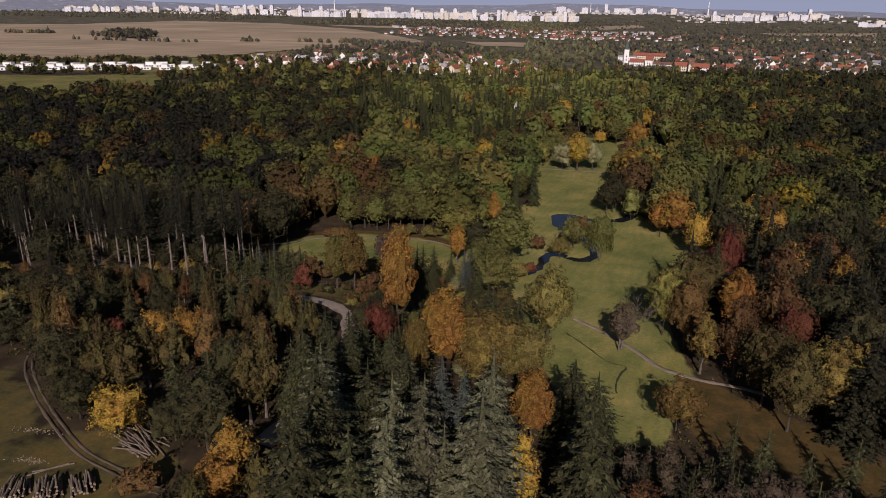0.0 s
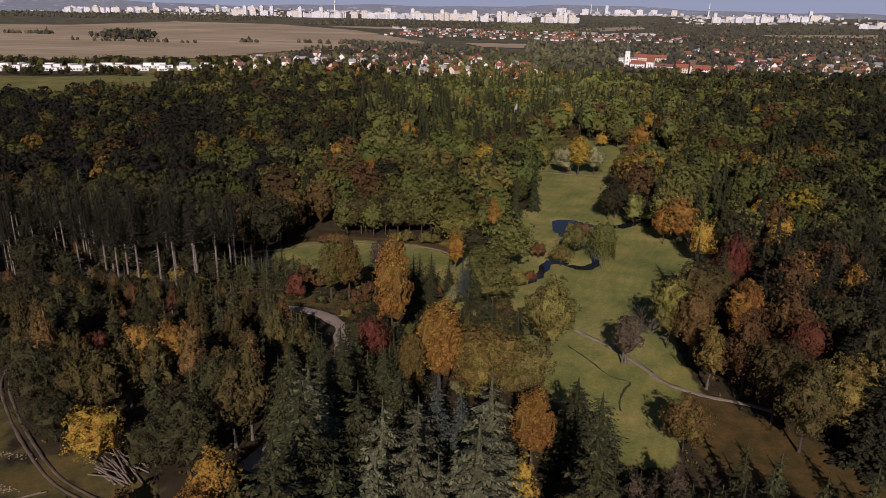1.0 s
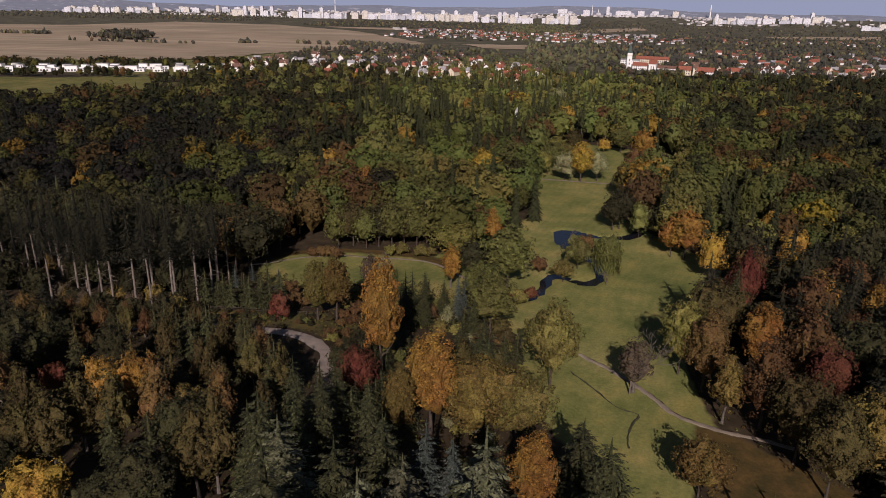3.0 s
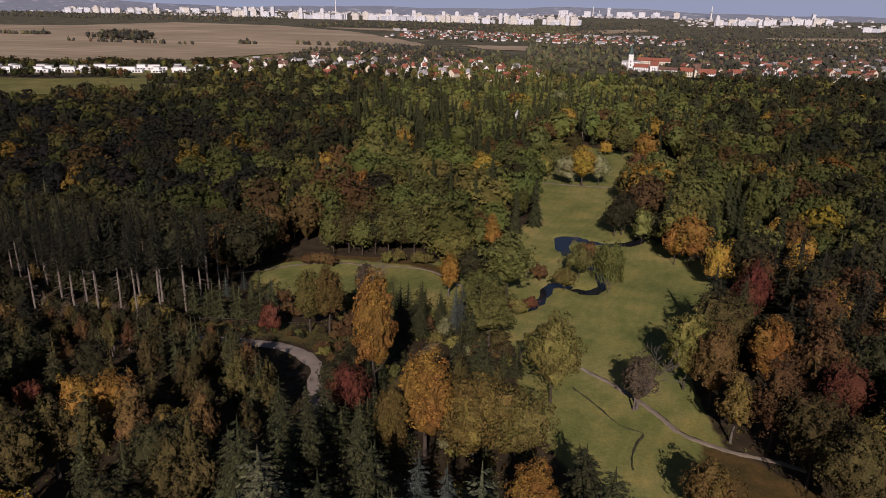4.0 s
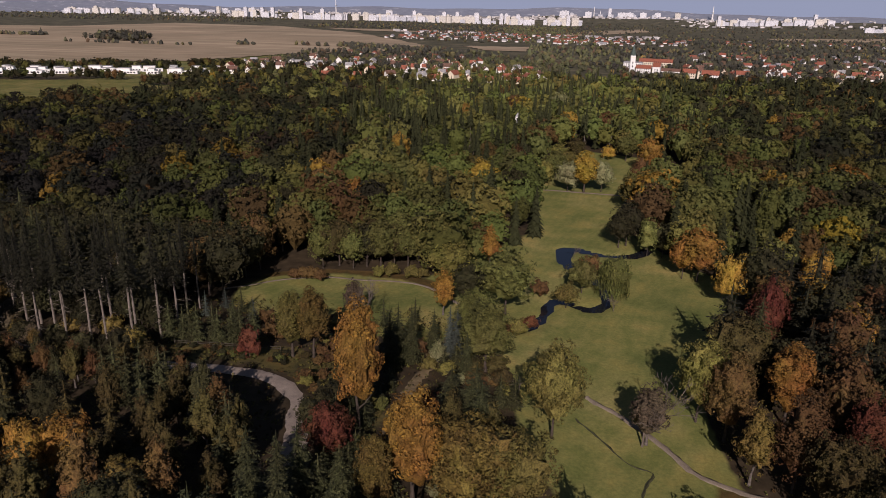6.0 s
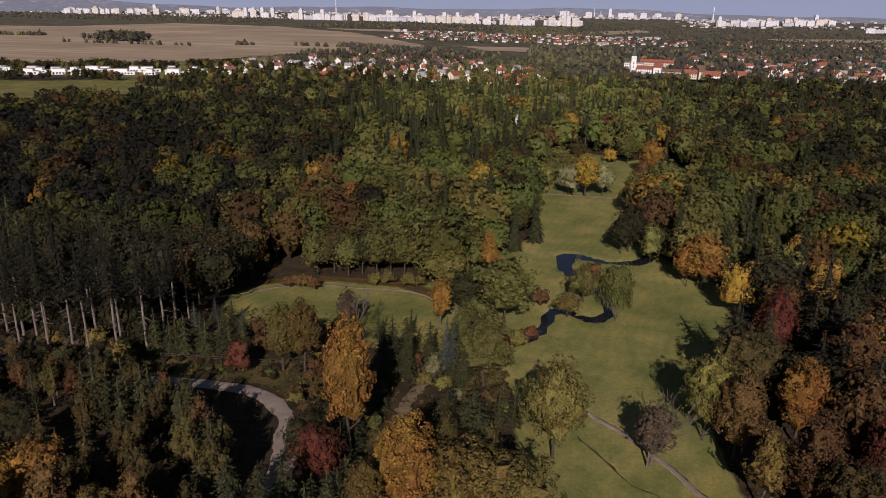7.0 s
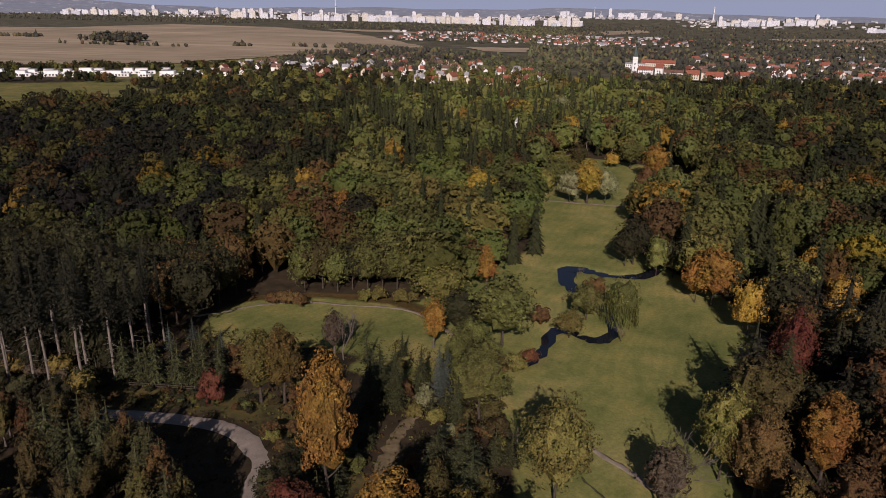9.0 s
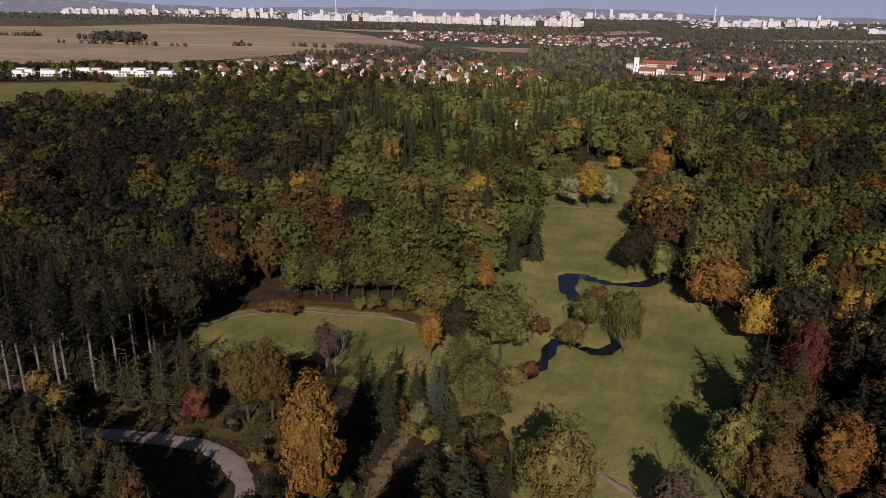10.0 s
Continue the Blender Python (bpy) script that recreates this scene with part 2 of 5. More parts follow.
def colour_layer(me, name, values):
    layer = me.color_attributes.new(name, "FLOAT_COLOR", "POINT")
    layer.data.foreach_set("color", np.asarray(values, np.float32).ravel())


def ground_material():
    m, n, l, b = material("ground", 0.95, 0.1)
    at = n.new("ShaderNodeAttribute")
    at.attribute_name = "cover"
    sep = n.new("ShaderNodeSeparateColor")
    l.new(at.outputs["Color"], sep.inputs[0])
    pos = n.new("ShaderNodeTexCoord").outputs["Object"]
    big, mid, fine = noise_tex(n, l, 0.035, 5, pos), noise_tex(n, l, 0.25, 5, pos), noise_tex(n, l, 1.3, 6, pos, 0.75)
    litter = ramp(n, [(0.3, (0.028, 0.021, 0.012)), (0.7, (0.070, 0.050, 0.028))])
    l.new(mid.outputs["Fac"], litter.inputs[0])
    grass = ramp(n, [(0.32, (0.142, 0.150, 0.046)), (0.50, (0.196, 0.190, 0.058)), (0.70, (0.278, 0.238, 0.086))])
    l.new(big.outputs["Fac"], grass.inputs[0])
    tuft = ramp(n, [(0.34, (0.76, 0.78, 0.75)), (0.5, (0.96, 0.97, 0.96)), (0.66, (1.2, 1.17, 1.13))])
    l.new(fine.outputs["Fac"], tuft.inputs[0])
    # mowing lines
    mp = n.new("ShaderNodeMapping")
    mp.inputs["Rotation"].default_value = (0, 0, radians(20))
    l.new(pos, mp.inputs[0])
    wave = n.new("ShaderNodeTexWave")
    wave.inputs["Scale"].default_value, wave.inputs["Distortion"].default_value, wave.inputs["Detail"].default_value = 0.11, 14.0, 4.0
    wave.inputs["Detail Scale"].default_value = 0.35
    l.new(mp.outputs[0], wave.inputs[0])
    stripe = ramp(n, [(0.2, (0.96, 0.97, 0.96)), (0.8, (1.04, 1.035, 1.03))])
    l.new(wave.outputs[0], stripe.inputs[0])
    g = mix(n, l, 1.0, mix(n, l, 1.0, grass.outputs[0], tuft.outputs[0], "MULTIPLY"), stripe.outputs[0], "MULTIPLY")
    # brown autumn meadow
    dry = ramp(n, [(0.3, (0.050, 0.042, 0.014)), (0.48, (0.078, 0.053, 0.018)), (0.7, (0.118, 0.070, 0.024))])
    l.new(mid.outputs["Fac"], dry.inputs[0])
    dry_c = mix(n, l, 1.0, dry.outputs[0], tuft.outputs[0], "MULTIPLY")
    # stubble of the far fields
    mp2 = n.new("ShaderNodeMapping")
    mp2.inputs["Rotation"].default_value, mp2.inputs["Scale"].default_value = (0, 0, radians(-8)), (0.12, 1, 1)
    l.new(pos, mp2.inputs[0])
    band = noise_tex(n, l, 0.014, 6, mp2.outputs[0], 0.65)
    field = ramp(n, [(0.34, (0.235, 0.175, 0.110)), (0.44, (0.34, 0.262, 0.170)), (0.50, (0.27, 0.205, 0.130)), (0.56, (0.365, 0.285, 0.185)), (0.68, (0.29, 0.228, 0.145))])
    l.new(band.outputs["Fac"], field.inputs[0])
    # ragged edges between the covers
    def edge(sock):
        add = n.new("ShaderNodeMath")
        add.operation = "MULTIPLY_ADD"
        l.new(mid.outputs["Fac"], add.inputs[0])
        add.inputs[1].default_value = 0.6
        add.inputs[2].default_value = -0.3
        s = n.new("ShaderNodeMath")
        s.operation = "ADD"
        l.new(sock, s.inputs[0])
        l.new(add.outputs[0], s.inputs[1])
        r = n.new("ShaderNodeMapRange")
        r.inputs[1].default_value, r.inputs[2].default_value = 0.35, 0.65
        l.new(s.outputs[0], r.inputs[0])
        return r.outputs[0]
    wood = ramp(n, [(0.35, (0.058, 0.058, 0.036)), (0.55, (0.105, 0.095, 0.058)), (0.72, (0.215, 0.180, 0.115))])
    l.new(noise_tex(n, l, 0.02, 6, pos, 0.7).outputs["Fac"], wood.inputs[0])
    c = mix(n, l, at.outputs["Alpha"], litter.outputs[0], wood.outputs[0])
    worn = ramp(n, [(0.38, (0.74, 0.82, 0.76)), (0.52, (1.0, 1.0, 1.0)), (0.66, (1.28, 1.12, 1.08))])
    l.new(noise_tex(n, l, 0.09, 6, pos, 0.65).outputs["Fac"], worn.inputs[0])
    g = mix(n, l, 1.0, g, worn.outputs[0], "MULTIPLY")
    c = mix(n, l, edge(sep.outputs[0]), c, g)
    c = mix(n, l, edge(sep.outputs[1]), c, dry_c)
    c = mix(n, l, sep.outputs[2], c, field.outputs[0])
    l.new(c, b.inputs["Base Color"])
    bp = n.new("ShaderNodeBump")
    bp.inputs["Strength"].default_value, bp.inputs["Distance"].default_value = 0.3, 0.2
    l.new(fine.outputs["Fac"], bp.inputs["Height"])
    l.new(bp.outputs[0], b.inputs["Normal"])
    return m


FIELD_FAR = [(-1500, 830), (-1900, 1700), (-1577, 1990), (-1403, 2083), (-1371, 2693), (-918, 2625), (-513, 2177), (-227, 1624), (-262, 1440), (-267, 1372), (-405, 1190), (-459, 1066), (-485, 992), (-715, 880)]
FAR_FIELDS = [FIELD_FAR, [(-760, 2560), (-480, 2600), (-343, 2438), (-560, 2372)], [(-167, 1660), (5, 1708), (-1, 1514), (-104, 1501)], [(126, 2918), (518, 3536), (487, 3159), (109, 2516)], [(830, 2781), (1373, 3055), (1213, 2697), (824, 2577)]]
GARDENS = [(-952.7, 782.1), (-396.6, 758.4), (43.9, 817.6), (35, 1279.8), (-438.8, 1244.2), (-691.2, 1102), (-968.6, 1042.8)]
FIELD_GREEN = [(-800, 430), (-350, 470), (-330, 520), (-300, 560), (-320, 640), (-375, 735), (-440, 752), (-541, 712), (-800, 690)]


def build_ground():
    gx, gy = axis(-130, 130, 2.0, (-6000, 6000)), axis(36, 470, 2.0, (-500, 5300))
    X, Y = np.meshgrid(gx, gy)
    Z = height(X, Y)
    Z += 0.15 * np.sin(X * 0.21 + 1) * np.sin(Y * 0.17) * (inside(X, Y, MEADOW) < -2)
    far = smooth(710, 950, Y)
    verts = np.stack([X, Y, Z], -1).reshape(-1, 3)
    nx, ny = len(gx), len(gy)
    i = (np.arange(ny - 1)[:, None] * nx + np.arange(nx - 1)[None]).ravel()
    faces = np.stack([i, i + 1, i + nx + 1, i + nx], 1)
    me = mesh_from("ground", verts, faces, [ground_material()], True)
    soft = lambda poly, w=2.0: smooth(-w, w, inside(X, Y, poly))
    grass = np.maximum.reduce([soft(MEADOW), soft(UPPER_MEADOW), soft(GLADE), 0.47 * soft(LOG_FIELD, 5), soft(GRASSY, 4), 0.66 * soft(FIELD_GREEN, 12), 0.45 * soft(SLOPE, 4), 0.6 * soft(GARDENS, 30), 0.5 * soft(GLADE_BANK, 2)])
    dry = np.maximum.reduce([soft(BROWN, 3), 0.5 * soft(LOG_FIELD, 6), 0.42 * soft(FIELD_GREEN, 12), 0.45 * soft(SLOPE, 4), 0.75 * soft(GLADE_BANK, 2)])
    field = 0.0 * grass
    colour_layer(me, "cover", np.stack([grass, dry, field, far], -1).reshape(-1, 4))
    tagged(new("ground", me), "rolling parkland of mown grass, leaf litter and far stubble fields", "ground", kind="structure")


build_ground()


def stubble_material():
    """Harvested fields: long bands of straw and bare soil."""
    m, n, l, b = material("stubble", 0.95, 0.05)
    pos = n.new("ShaderNodeTexCoord").outputs["Object"]
    mp = n.new("ShaderNodeMapping")
    mp.inputs["Rotation"].default_value, mp.inputs["Scale"].default_value = (0, 0, radians(-8)), (0.1, 1, 1)
    l.new(pos, mp.inputs[0])
    r = ramp(n, [(0.34, (0.225, 0.170, 0.108)), (0.44, (0.335, 0.262, 0.172)), (0.50, (0.265, 0.205, 0.132)), (0.56, (0.375, 0.298, 0.196)), (0.68, (0.285, 0.228, 0.148))])
    l.new(noise_tex(n, l, 0.014, 6, mp.outputs[0], 0.65).outputs["Fac"], r.inputs[0])
    cloud = ramp(n, [(0.35, (0.92, 0.94, 0.94)), (0.65, (1.27, 1.25, 1.27))])
    l.new(noise_tex(n, l, 0.0045, 4, pos).outputs["Fac"], cloud.inputs[0])
    l.new(mix(n, l, 1.0, r.outputs[0], cloud.outputs[0], "MULTIPLY"), b.inputs["Base Color"])
    return m


def build_fields():
    """Stubble fields between the village and the city, each with a clean edge."""
    mat = stubble_material()
    for poly in FAR_FIELDS:
        xs, ys = [a for a, _ in poly], [c for _, c in poly]
        gx, gy = np.arange(min(xs), max(xs) + 13, 13.0), np.arange(min(ys), max(ys) + 13, 13.0)
        X, Y = np.meshgrid(gx, gy)
        d = inside(X, Y, poly) + 5 * np.sin(X * 0.021) * np.sin(Y * 0.017)
        verts = np.stack([X, Y, height(X, Y) + 0.9], -1).reshape(-1, 3)
        nx = len(gx)
        k = (np.arange(len(gy) - 1)[:, None] * nx + np.arange(nx - 1)[None]).ravel()
        k = k[(d.ravel()[k] > 0) & (d.ravel()[k + nx + 1] > 0)]
        faces = np.stack([k, k + 1, k + nx + 1, k + nx], 1)
        used, faces = np.unique(faces, return_inverse=True)
        me = mesh_from("stubble_field", verts[used], faces.reshape(-1, 4), [mat], True)
        tagged(new("stubble_field", me), "harvested tan stubble field beyond the village", "field", kind="structure")


build_fields()


def ribbon(name, pts, width, mat, label, lift=0.05, ragged=0.25):
    """A road or path laid on the land, a little cambered, with uneven edges."""
    c = spline(pts, 1.2)
    d = np.gradient(c, axis=0)
    nrm = np.stack([-d[:, 1], d[:, 0]], 1) / np.linalg.norm(d, axis=1)[:, None]
    r = np.random.default_rng(len(pts))
    rows = []
    for f, up in ((-0.5, -0.05), (-0.44, 0.0), (-0.2, 0.02), (0.0, 0.05), (0.2, 0.02), (0.44, 0.0), (0.5, -0.05)):
        w = width * f + (r.normal(0, ragged * 0.5, len(c)) if abs(f) > 0.4 else 0)
        p = c + nrm * np.reshape(w, (-1, 1))
        z = height(p[:, 0], p[:, 1]) + lift + up
        rows.append(np.column_stack([p, z]))
    k, m = len(rows), len(c)
    verts = np.stack(rows, 1).reshape(-1, 3)
    i = (np.arange(m - 1)[:, None] * k + np.arange(k - 1)[None]).ravel()
    faces = np.stack([i, i + 1, i + k + 1, i + k], 1)
    return tagged(new(name, mesh_from(name, verts, faces, [mat], True)), label, name, kind="structure")


GRAVEL = plain("gravel", (0.29, 0.235, 0.185), 0.95, 0.2, 0.35, 0.5)
EARTH = plain("trodden_earth", (0.098, 0.072, 0.05), 0.95, 0.35, 0.4, 0.5)
SAND = plain("sandy_path", (0.225, 0.18, 0.13), 0.95, 0.25, 0.4, 0.4)
DRY_GRASS = plain("dry_grass", (0.17, 0.125, 0.065), 0.95, 0.35, 0.8, 0.5)
ribbon("road", ROAD, 4.0, GRAVEL, "pale gravel forest road in a wide bend", 0.12)
for side in (-0.65, 0.65):
    ribbon("track", [(x + side * 0.6, y + side * 0.75) for x, y in TRACK], 0.48, EARTH, "worn earth rut of the track past stacked logs", 0.05, 0.12)
ribbon("path", PATH_LOW, 1.35, SAND, "narrow sandy footpath across the meadow", 0.1)
ribbon("path", PATH_TOP, 2.0, SAND, "narrow sandy footpath across the meadow", 0.15)
ribbon("trail", [(-20.5, 133.3), (-20.2, 142.7), (-19.9, 152), (-18.7, 163.7), (-17.4, 174.4), (-14.7, 184.9)], 2.4, DRY_GRASS, "strip of trampled dry grass in the ravine", 0.08, 0.8)
ribbon("path", PATH_GLADE, 1.1, SAND, "narrow sandy footpath along the glade", 0.15)


def build_water():
    m, n, l, b = material("water", 0.04, 0.5)
    b.inputs["Base Color"].default_value = (0.010, 0.012, 0.016, 1)
    b.inputs["IOR"].default_value = 1.33
    pos = n.new("ShaderNodeTexCoord").outputs["Object"]
    bp = n.new("ShaderNodeBump")
    bp.inputs["Strength"].default_value, bp.inputs["Distance"].default_value = 0.08, 0.03
    l.new(noise_tex(n, l, 2.5, 3, pos).outputs["Fac"], bp.inputs["Height"])
    l.new(bp.outputs[0], b.inputs["Normal"])
    c = STREAM_LINE
    d = np.gradient(c[:, :2], axis=0)
    nrm = np.stack([-d[:, 1], d[:, 0]], 1) / np.linalg.norm(d, axis=1)[:, None]
    rows = [np.column_stack([c[:, :2] + nrm * (c[:, 2:3] * 0.5 + 0.5) * f, np.full(len(c), -0.38)]) for f in (-1, 0, 1)]
    verts = np.stack(rows, 1).reshape(-1, 3)
    i = (np.arange(len(c) - 1)[:, None] * 3 + np.arange(2)[None]).ravel()
    tagged(new("water", mesh_from("water", verts, np.stack([i, i + 1, i + 4, i + 3], 1), [m], True)),
           "still dark blue water of a winding meadow stream", "stream", kind="structure")


build_water()

# ---- tree shapes ----
ICO = {}


def ico(fine=1):
    if fine not in ICO:
        bm = bmesh.new()
        bmesh.ops.create_icosphere(bm, subdivisions=fine, radius=1)
        ICO[fine] = np.array([v.co[:] for v in bm.verts]), np.array([[v.index for v in f.verts] for f in bm.faces])
        bm.free()
    return ICO[fine]


def unit(v):
    return v / (np.linalg.norm(v, axis=-1, keepdims=True) + 1e-9)


def clumps(p, nrm, size, r, stretch=1.35):
    """Small folded leaf clumps at p, turned roughly along nrm. Four corners each."""
    n = len(p)
    u = unit(np.cross(nrm, r.normal(size=(n, 3))))
    v = unit(np.cross(nrm, u))
    s = (np.asarray(size) * r.uniform(0.65, 1.35, n))[:, None]
    q = np.stack([p + u * s * 0.5 * stretch, p + v * s * 0.42 + nrm * s * 0.18, p - u * s * 0.5, p - v * s * 0.42 + nrm * s * 0.12], 1)
    return q.reshape(-1, 3), np.arange(4 * n).reshape(-1, 4)


def tube(pts, radii, sides=6):
    """A tapered limb along pts."""
    pts, radii = np.asarray(pts, float), np.asarray(radii, float)
    d = unit(np.gradient(pts, axis=0))
    ref = np.where(np.abs(d[:, 2:3]) > 0.9, [[1.0, 0, 0]], [[0, 0, 1.0]])
    a = unit(np.cross(d, ref))
    b = np.cross(d, a)
    t = np.linspace(0, 2 * np.pi, sides, endpoint=False)
    ring = pts[:, None] + radii[:, None, None] * (np.cos(t)[None, :, None] * a[:, None] + np.sin(t)[None, :, None] * b[:, None])
    k = np.arange(len(pts) - 1)[:, None] * sides
    j = np.arange(sides)[None]
    f = np.stack([k + j, k + (j + 1) % sides, k + sides + (j + 1) % sides, k + sides + j], -1).reshape(-1, 4)
    return ring.reshape(-1, 3), f


def mesh_parts(name, parts, mat):
    """Joins arrays of triangles or of quads into one mesh."""
    tri = [np.asarray(f) for _, f in parts]
    vs, fs, o = [], [], 0
    for (v, _), f in zip(parts, tri):
        vs.append(v)
        if f.shape[1] == 4:
            f = np.vstack([f[:, [0, 1, 2]], f[:, [0, 2, 3]]])
        fs.append(f + o)
        o += len(v)
    return mesh_from(name, np.vstack(vs), np.vstack(fs), [mat])


def puff_crown(seed, H, R, low, puffs, each, size, taper=0.0, core=0.78, fine=False):
    """A crown of many small billows, each a cap of ragged leaf clumps, over a lumpy core."""
    r = np.random.default_rng(seed)
    a = r.uniform(0, 6.28, 5)

    def swell(d):
        lump = 0.22 * np.sin(3.4 * d[:, 0] + a[0]) * np.sin(3.4 * d[:, 1] + a[1]) + 0.12 * np.sin(5 * d[:, 2] + a[2]) + 0.07 * np.sin(8 * d[:, 0] - 6 * d[:, 1] + a[3])
        return (1 + lump)[:, None] * np.column_stack([1 - taper * d[:, 2], 1 - taper * d[:, 2], np.ones(len(d))])

    form = np.array([R * r.uniform(0.9, 1.1), R * r.uniform(0.9, 1.1), H * (1 - low) / 2])
    mid = np.array([0, 0, H * (1 + low) / 2])
    g = (np.arange(puffs) + 0.5) / puffs
    z, t = 1 - 1.62 * g, np.arange(puffs) * 2.39996 + a[4]
    d = unit(np.column_stack([np.sqrt(np.maximum(0, 1 - z * z)) * np.cos(t), np.sqrt(np.maximum(0, 1 - z * z)) * np.sin(t), z]) + r.normal(0, 0.12, (puffs, 3)))
    q = min(math.sqrt(R * form[2]) * 1.95 / math.sqrt(puffs), 0.27 * R) * r.uniform(0.65, 1.3, puffs)
    heads = d
    c = d * swell(d) * r.uniform(0.78, 1.0, puffs)[:, None] * (form - q.mean() * 0.6) + mid
    d, c, q = np.repeat(d, each, 0), np.repeat(c, each, 0), np.repeat(q, each)
    e = unit(d * 0.75 + [0, 0, 0.15] + 0.62 * r.normal(size=d.shape))
    p = c + e * (q * r.uniform(0.74, 1.05, len(q)))[:, None]
    e = unit(e + 0.24 * r.normal(size=e.shape))
    u = unit(np.cross(e, r.normal(size=e.shape)))
    v = np.cross(e, u)
    w = []
    for k in range(3):
        h = (k * 2.094 + r.uniform(-0.4, 0.4, len(p)))[:, None]
        w.append(p + (np.cos(h) * u + np.sin(h) * v) * (size * r.uniform(0.45, 0.85, len(p)))[:, None] - e * size * r.uniform(0, 0.25, len(p))[:, None])
    leaves = (np.stack(w, 1).reshape(-1, 3), np.arange(3 * len(p)).reshape(-1, 3))
    v, f = ico((4 if form[2] > 2 * R else 3) if fine else 1)
    lump = 1.0
    if fine:
        gap = np.arccos(np.clip((v @ heads.T).max(1), -1, 1)) / math.sqrt(3.2 / puffs)
        lump = (0.84 + 0.26 * np.clip(1 - gap * gap, 0, 1))[:, None]
    return [leaves, (v * swell(v) * form * core * lump + mid, f)]


def make_broadleaf(seed, H, R, low=0.22, taper=0.0, puffs=100, each=16, size=0.45, core=0.74):
    r = np.random.default_rng(seed)
    crown = puff_crown(seed, H, R, low, puffs, each, size, taper, core, True)
    bend = r.normal(0, 0.25, (6, 2)).cumsum(0) * [0.6, 0.6]
    zs = np.linspace(-0.4, H * 0.8, 6)
    spine = np.column_stack([bend[:, 0], bend[:, 1], zs])
    spine[0, :2] = spine[1, :2] = 0
    wood = [tube(spine, np.linspace(0.013 * H, 0.003 * H, 6) * [1.5, 1, 1, 1, 1, 1], 7)]
    for k in range(6):
        a, z1 = k * 2.4 + r.uniform(-0.4, 0.4), H * (low + (1 - low) * r.uniform(0.15, 0.7))
        z0 = max(0.16 * H, z1 * 0.62)
        s = np.array([np.interp(z0, zs, spine[:, 0]), np.interp(z0, zs, spine[:, 1]), z0])
        c = np.array([math.cos(a), math.sin(a), 0]) * R * 0.72 + [0, 0, z1]
        m = (s + c) / 2 + [0, 0, 0.06 * H * r.uniform(-0.3, 0.6)]
        wood.append(tube([s, m, c], [0.0055 * H, 0.0035 * H, 0.0015 * H], 5))
    return crown, wood


def make_spruce(seed, H, R, boughs=200, twigs=8, low=0.06, droop=0.4, thin=0.0):
    """Drooping boughs round a straight stem, each a flat spray of twigs that lifts at its tip."""
    r = np.random.default_rng(seed)
    f = (np.arange(boughs) + r.uniform(0, 1, boughs)) / boughs
    f = 1 - np.sqrt(1 - f * 0.998)
    tier = np.round(f * H * 0.8) / (H * 0.8)
    f = np.clip(0.65 * tier + 0.35 * f, 0, 0.99)
    z = H * (low + (1 - low) * f)
    L = (R * (1 - f) ** 0.62 + 0.16) * r.uniform(0.6, 1.12, boughs)
    a = np.arange(boughs) * 2.39996 + r.normal(0, 0.25, boughs)
    sag = droop * r.uniform(0.7, 1.4, boughs)
    z, L, a, sag = (np.repeat(q, twigs) for q in (z, L, a, sag))
    n = len(z)
    s = np.tile(np.linspace(0.2, 0.95, twigs), boughs) + r.normal(0, 0.04, n)
    flip = np.tile(np.where(np.arange(twigs) % 2, 1.0, -1.0), boughs)
    flip[twigs - 1::twigs] = 0.0
    out, side, up = np.column_stack([np.cos(a), np.sin(a), 0 * a]), np.column_stack([-np.sin(a), np.cos(a), 0 * a]), np.array([0, 0, 1.0])
    drop = -sag * L * s ** 1.2 + 0.8 * sag * L * np.maximum(0, s - 0.6)
    root = out * (s * L * 0.94)[:, None] + up * (z + drop)[:, None]
    size = (0.14 + L * (0.33 - 0.2 * s)) * r.uniform(0.8, 1.25, n) * (1 - thin)
    way = unit(out * 0.62 + side * (flip * 0.85)[:, None] - up * (0.2 + 0.3 * np.abs(flip))[:, None] + r.normal(0, 0.13, (n, 3)))
    flat = unit(np.cross(way, up) + r.normal(0, 0.2, (n, 3)))
    w = (size * 0.27)[:, None]
    quad = np.stack([root - way * size[:, None] * 0.12, root + way * size[:, None] * 0.45 + flat * w, root + way * size[:, None], root + way * size[:, None] * 0.45 - flat * w - up * 0.04], 1).reshape(-1, 3)
    crown = [(quad, np.arange(len(quad)).reshape(-1, 4))]
    t = np.linspace(0, 2 * np.pi, 7, endpoint=False)
    rings = []
    for g in np.linspace(0, 1, 6):
        q = R * (0.2 - 0.1 * thin) * (1 - g) ** 0.9 + 0.02
        rings.append(np.column_stack([np.cos(t) * q, np.sin(t) * q, np.full(7, H * (low + 0.02 + (0.97 - low) * g))]))
    k, j = np.arange(5)[:, None] * 7, np.arange(7)[None]
    crown.append((np.vstack(rings), np.stack([k + j, k + (j + 1) % 7, k + 7 + (j + 1) % 7, k + 7 + j], -1).reshape(-1, 4)))
    wood = [tube([(0, 0, -0.4), (0, 0, 0.1 * H), (0, 0, 0.5 * H), (0, 0, 0.97 * H)], [0.017 * H, 0.012 * H, 0.008 * H, 0.001 * H], 7)]
    return crown, wood


